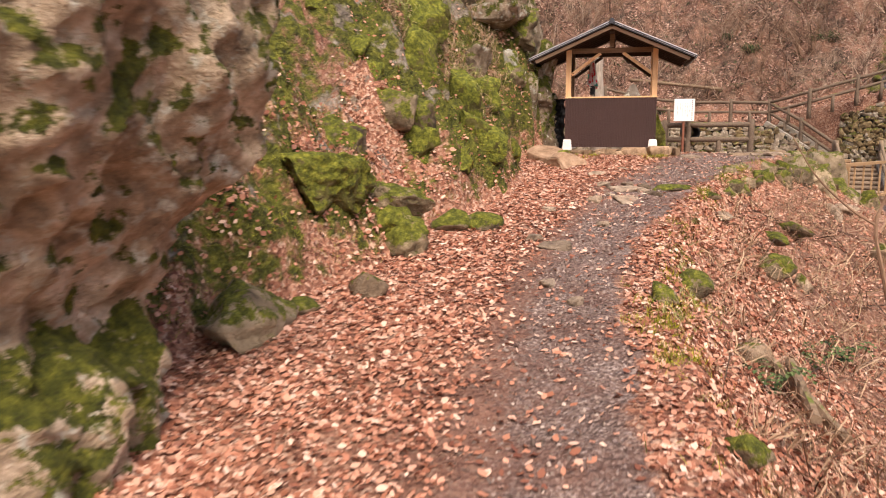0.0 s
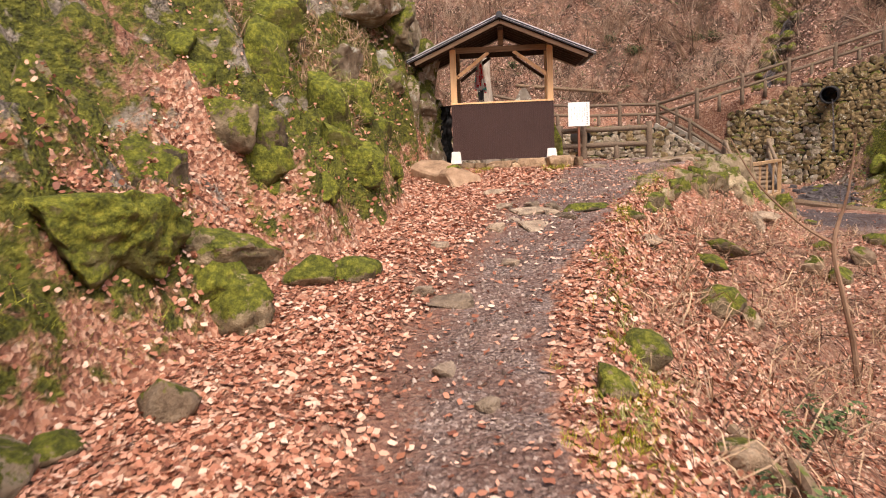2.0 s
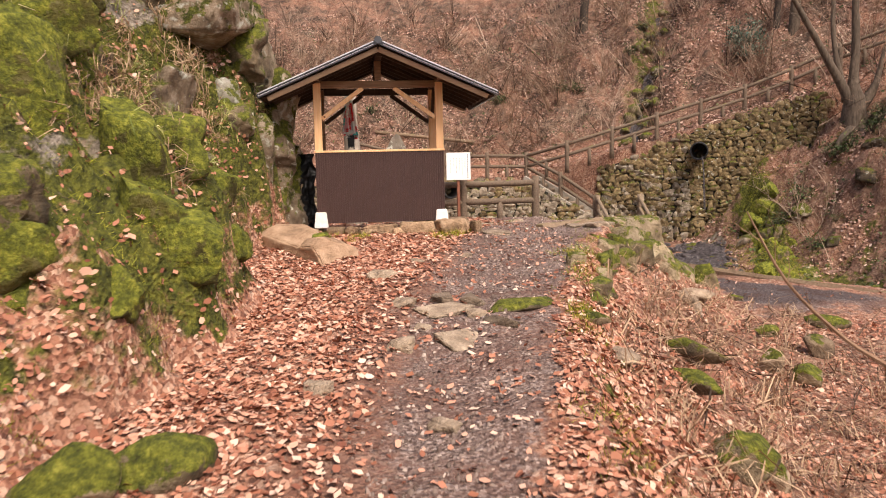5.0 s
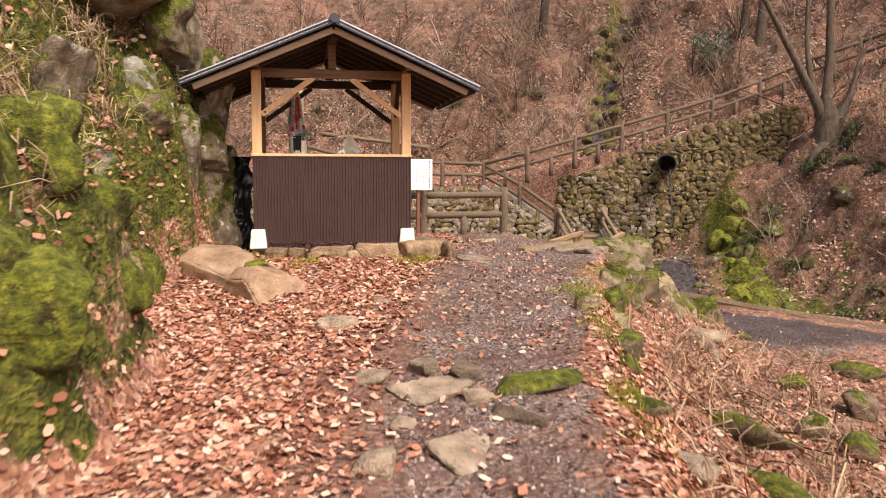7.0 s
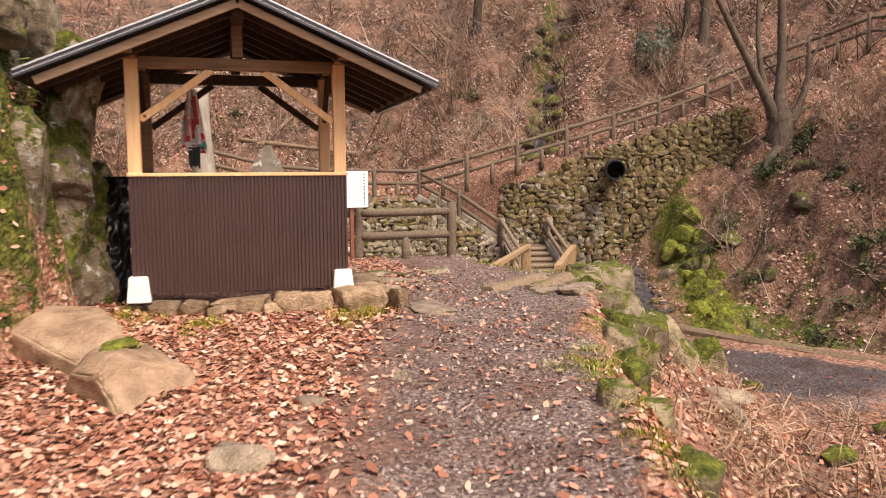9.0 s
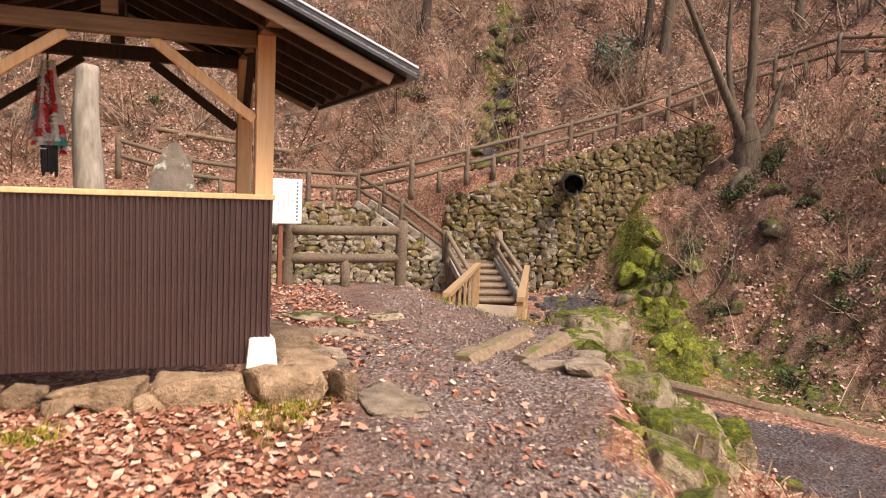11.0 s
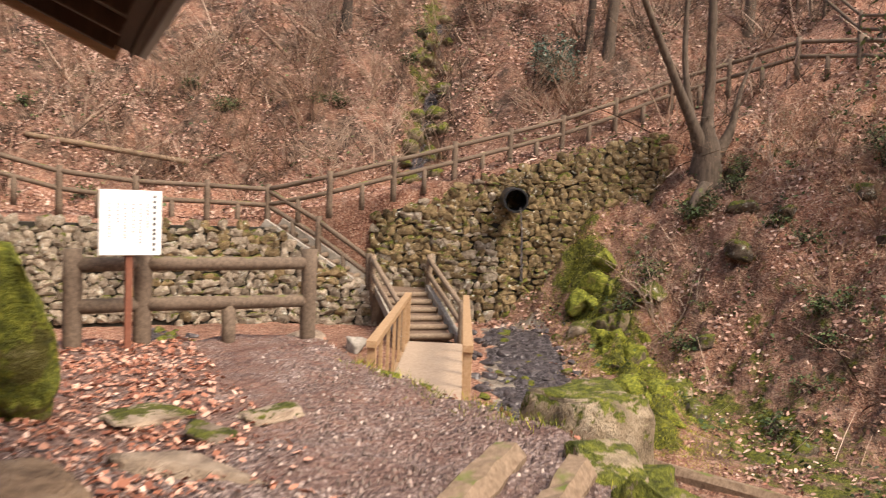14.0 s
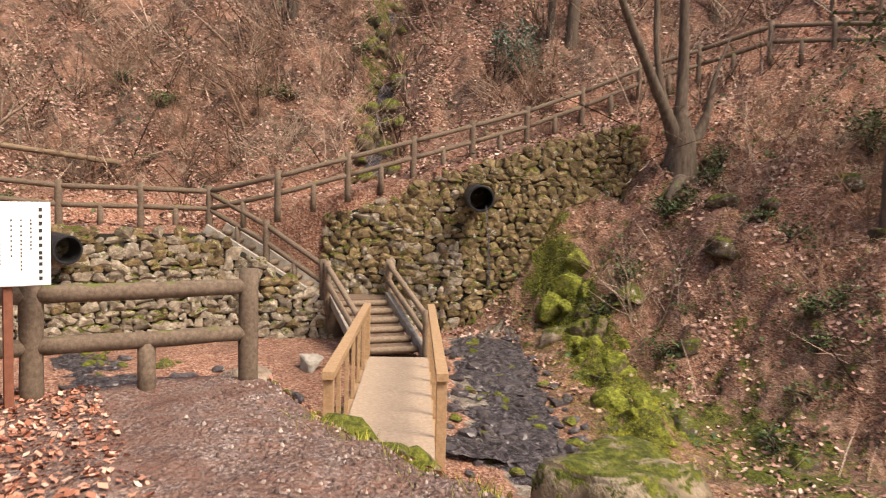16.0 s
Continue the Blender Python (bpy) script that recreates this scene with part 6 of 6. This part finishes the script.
stuff_mesh("moss", turned(BLADE, pts, nrm, r, 0.04, 0.6, 0.0), [(0, 1, 2, 3)], M_MOSSTUFT, "bright green moss over the bank", "moss")
pts, nrm, r = ground_points(130000, 0.3, 5.0, -13, 4.5, lambda x, y: np.exp(-((line_distance(x, y, EDGE) - 0.05) / 0.2) ** 2) * smooth(0.0, 0.5, waves(x, y, 1.6, 9.0)), 16)
stuff_mesh("grass", turned(BLADE, pts, nrm, r, 0.042, 0.5, 0.0), [(0, 1, 2, 3)], M_MOSSTUFT, "short yellow-green grass and moss along the path edge", "grass")
LONG = [(-0.014, 0, 0), (0.014, 0, 0), (0.016, 0.25, 0.4), (-0.016, 0.25, 0.4), (0.01, 0.7, 0.36), (-0.01, 0.7, 0.36), (0.003, 1.1, 0.05), (-0.003, 1.1, 0.05)]
LONG_FACES = [(0, 1, 2, 3), (3, 2, 4, 5), (5, 4, 6, 7)]


def tufts(shape, centres, nrm, r, blades, size, width, tilt):
    """Blades gathered in tufts round centres on the ground."""
    n = len(centres)
    pts = np.repeat(centres, blades, 0) + np.concatenate([r.normal(0, width, (n * blades, 2)), np.zeros((n * blades, 1))], 1)
    pts[:, 2] = land(pts[:, 0], pts[:, 1]) - 0.01
    return turned(shape, pts, np.repeat(nrm, blades, 0), r, size, tilt, 0.0)


pts, nrm, r = ground_points(2600, -4.5, 0.0, -5.6, 2.5, lambda x, y: smooth(0.15, 0.4, bank_foot(y) - x) * smooth(-0.1, 0.7, waves(x, y, 1.5, 3.3)) * (0.3 + 0.7 * smooth(-8, -6.5, y)), 17)
stuff_mesh("grass", tufts(LONG, pts, nrm, r, 26, 0.24, 0.035, 0.45), LONG_FACES, M_STRAW, "drooping tufts of dry grass on the rocky bank", "grass")
pts, nrm, r = ground_points(1500, -4.5, 0.0, -5.6, 2.5, lambda x, y: smooth(0.2, 0.5, bank_foot(y) - x) * smooth(0.1, 0.7, waves(x, y, 1.3, 5.3)) * (0.25 + 0.75 * smooth(-8, -6.5, y)), 18)
stuff_mesh("grass", tufts(LONG, pts, nrm, r, 26, 0.24, 0.03, 0.4), LONG_FACES, M_SEDGE, "tufts of pale green sedge on the rocky bank", "grass")


def patch_points(patches, n, seed):
    """Points on the ground gathered in round patches (x, y, radius)."""
    r = np.random.RandomState(seed)
    xy = np.concatenate([np.stack([r.normal(a, w, n), r.normal(b, w, n)], -1) for a, b, w in patches])
    z = land(xy[:, 0], xy[:, 1])
    return np.concatenate([xy, z[:, None]], 1), np.tile([0.0, 0.0, 1.0], (len(xy), 1)), r


pts, nrm, r = patch_points(((0.8, -0.6, 0.12), (1.0, -0.5, 0.08), (2.15, -2.35, 0.1), (0.82, -9.9, 0.13), (0.6, -10.6, 0.12), (0.98, -9.2, 0.12), (0.72, -11.2, 0.1), (1.95, -3.6, 0.1), (1.45, -5.15, 0.08), (-0.32, -0.75, 0.08), (-0.85, -0.35, 0.1)), 26, 27)
stuff_mesh("grass", tufts(BLADE, pts, nrm, r, 26, 0.045, 0.03, 0.6), [(0, 1, 2, 3)], M_BRIGHTMOSS, "bright green clumps of moss and grass beside the path", "grass")
pts, nrm, r = patch_points(((2.1, -2.45, 0.12), (2.0, -2.95, 0.1), (2.35, -2.05, 0.1), (1.9, -3.9, 0.08), (0.95, -9.4, 0.12), (1.05, -8.8, 0.1), (0.7, -10.3, 0.1)), 7, 37)
stuff_mesh("grass", tufts(LONG, pts, nrm, r, 16, 0.11, 0.02, 0.45), LONG_FACES, M_SEDGE, "longer grass tufts hanging over the edge of the path", "grass")
pts, nrm, r = ground_points(14000, 0.9, 6, -13, 0, lambda x, y: smooth(0.1, 0.4, line_distance(x, y, EDGE)) * smooth(-0.2, 0.6, waves(x, y, 1.5, 3.3)), 19)
stuff_mesh("dead_stems", turned(LONG, pts, nrm, r, 0.32, 0.7, 0.0), LONG_FACES, M_STRAW, "dead straw-coloured stems on the slope", "stems")
STICK = [(-0.5, -0.012, 0.03), (-0.5, 0.012, 0.03), (0.05, 0.02, 0.09), (0.05, -0.004, 0.09), (0.5, 0.06, 0.02), (0.5, 0.05, 0.02)]
STICK_FACES = [(0, 3, 2, 1), (3, 5, 4, 2)]
pts, nrm, r = ground_points(5200, 0.9, 7, -14, -0.5, lambda x, y: smooth(0.15, 0.4, line_distance(x, y, EDGE)) * smooth(-0.5, 0.5, waves(x, y, 1.9, 6.3)), 29)
stuff_mesh("fallen_sticks", turned(STICK, pts, nrm, r, 0.5, 0.35, 0.03), STICK_FACES, leaf_material("dark_stick", [(0.0, (0.03, 0.018, 0.012)), (0.6, (0.12, 0.07, 0.048)), (1.0, (0.34, 0.23, 0.16))], rough=0.9), "fallen twigs and sticks on the slope below the path", "sticks")
pts, nrm, r = ground_points(170000, 8.5, 15, 6, 15, lambda x, y: np.exp(-(line_distance(x, y, MOSS_BAND) / 0.85) ** 2), 25)
stuff_mesh("moss", turned(BLADE, pts, nrm, r, 0.042, 0.6, 0.03), [(0, 1, 2, 3)], M_BRIGHTMOSS, "thick yellow-green moss beside the stream", "moss")
pts, nrm, r = ground_points(30000, 13.5, 24, 5, 17, lambda x, y: (back_of_wall(x, y) > 0.3) * smooth(14.0, 16.5, x + 0.5 * waves(x, y, 2.0, 1.1)) * 0.8, 28)
stuff_mesh("dry_grass", turned(LONG, pts, nrm, r, 0.3, 0.7, 0.0), LONG_FACES, M_PALEGRASS, "flattened pale dry grass on the upper slope", "grass")
# brushwood: thin bent stems on the hillsides
STEM = [(-0.012, 0, 0), (0.012, 0, 0), (0.06, 0.04, 0.5), (0.035, 0.04, 0.5), (0.16, 0.06, 1.0), (0.15, 0.06, 1.0)]
STEM_FACES = [(0, 1, 2, 3), (3, 2, 4, 5)]
hill = lambda x, y: ((back_of_wall(x, y) < -2.2) | ((x > 11.8) & (np.sin(x * 91.7 + y * 57.3) > 0.2))) * smooth(-0.4, 0.7, waves(x, y, 3.0, 7.7))
M_BRUSH = leaf_material("brush_stem", [(0.0, (0.03, 0.018, 0.012)), (0.4, (0.12, 0.072, 0.05)), (0.72, (0.34, 0.23, 0.165)), (1.0, (0.62, 0.48, 0.37))], rough=0.9)
pts, nrm, r = ground_points(1300, -6, 26, 4, 30, lambda x, y: hill(x, y) * np.where(back_of_wall(x, y) > 0, 0.35, 1.0), 20)
stuff_mesh("brushwood", tufts(STEM, pts, nrm, r, 20, 0.9, 0.16, 0.6), STEM_FACES, M_BRUSH, "arching clumps of bare brown brushwood on the hillside", "brushwood")
pts, nrm, r = ground_points(20000, -6, 26, 4, 30, hill, 30)
stuff_mesh("brushwood", turned(STEM, pts, nrm, r, 0.5, 0.9, 0.0), STEM_FACES, M_BRUSH, "scattered dead stems on the hillside", "brushwood")
pts, nrm, r = ground_points(60000, -6, 24, 4, 28, lambda x, y: ((back_of_wall(x, y) < -2.2) | (x > 11.3)) * smooth(0.3, 0.8, waves(x, y, 1.7, 5.7)) * np.where((x > 11) & (back_of_wall(x, y) > 0), 1, 0.45), 21)
stuff_mesh("undergrowth", turned(LEAF, pts, nrm, r, 0.09, 0.9, 0.16), LEAF_FACES, M_GREEN, "patches of low green undergrowth on the slope", "undergrowth")
trunk_a, trunk_b = (0.4, 20.7, level(0.4, 20.7) + 0.12), (4.4, 20.5, level(4.4, 20.5) + 0.1)
thing("fallen_pole", log(trunk_a, trunk_b, 0.075, 10, 0.3), M_OLDWOOD, "mossy fallen pole lying on the hillside behind the fence", "log", smooth=True)
block_boulder(0.55, 1.26, 2.9, 3.7, -0.4, 0.78, 33, M_CUSHION, "tall moss-covered rock behind the shelter")
chunk(6.75, 12.9, (0.22, 0.2, 0.22), 611, M_GREYCONC, "small grey concrete block beside the footbridge", 20, 0.3)
sapling(3.62, -6.2, [[(0, 0, -0.1), (-0.08, 0, 0.5), (-0.2, 0, 1.0), (-0.3, 0.0, 1.5), (-0.16, 0.05, 2.0), (-0.1, 0.05, 2.6)], [(-0.3, 0, 1.5), (-0.6, 0.05, 1.7), (-1.0, 0.1, 2.1), (-1.3, 0.1, 2.6)]], [[0.034, 0.028, 0.025, 0.022, 0.015, 0.006], [0.02, 0.016, 0.011, 0.005]], "thin bare sapling leaning over the slope", 5)


# low dark evergreen growth in the hollows of the slopes
rng = random.Random(333)
for i in range(26):
    x, y = (rng.uniform(12.6, 16.5), rng.uniform(6.0, 12.0)) if i % 2 else (rng.uniform(-1, 17), rng.uniform(19.5, 25))
    if i % 2 == 0 and abs(x - 9.78 - 0.54 * (y - 17)) < 0.5:
        continue
    shrub(x, y, rng.uniform(0.2, 0.4), rng.uniform(0.35, 0.6), M_GREEN, "low dark green undergrowth among fallen leaves", 340 + i, 260, 0.09)


for x, y in ((14.95, 11.75), (15.5, 11.6), (15.95, 11.75)):
    shrub(x, y, 0.4, 0.42, M_GREEN, "dark undergrowth round the foot of the gnarled tree", 390 + int(x * 10) % 7, 300, 0.08)


# bare shrubs on the hillsides
kinds = []
for k in range(5):
    rng = random.Random(900 + k)
    s = empty("bare_shrub", "leafless tangled shrub with pale thin stems", "shrub", pose(8 + k * 2.2, 21 + k % 2, level(8 + k * 2.2, 21 + k % 2)), "bare shrubs on the hillside")
    for i in range(7):
        part("stem", twigs((0, 0, -0.1), (rng.gauss(0, 0.6), rng.gauss(0, 0.6), 1), rng, rng.uniform(0.9, 1.7), 3, 0.016), M_PALETWIG if k % 2 else M_TWIG, s)
    kinds.append(s)
rng = random.Random(901)
made = 0
while made < 70:
    x, y = rng.uniform(-4, 22), rng.uniform(6, 27)
    b = float(back_of_wall(x, y))
    if (b < -2.4 and abs(x - 9.78 - 0.54 * (y - 17)) > 0.9) or (x > 12.8 and b > 0.5 and rng.random() < 0.35):
        copy_thing(kinds[rng.randrange(5)], pose(x, y, level(x, y), rng.uniform(-15, 15), rng.uniform(-15, 15), rng.uniform(0, 360)))
        made += 1
wall_stones("wall_left", [(-3, 16.2, -1.7, 0.3), (5.6, 16.1, -1.9, 0.3), (7.9, 15.3, -2.0, -1.15)], "rubble stone retaining wall below the upper stair", M_WALLSTONE, 0.185, M_WALLMOSS, 0.03, 0.4)
wall_stones("wall_right", [(8.3, 16.3, -2.0, 0.65), (9.9, 15.3, -2.5, 1.35), (11.3, 14.65, -2.2, 1.95), (15.0, 13.5, 1.2, 3.05)], "mossy rubble stone retaining wall around a drain pipe", M_WALLSTONE, 0.185, M_WALLMOSS, 0.35, 0.95)
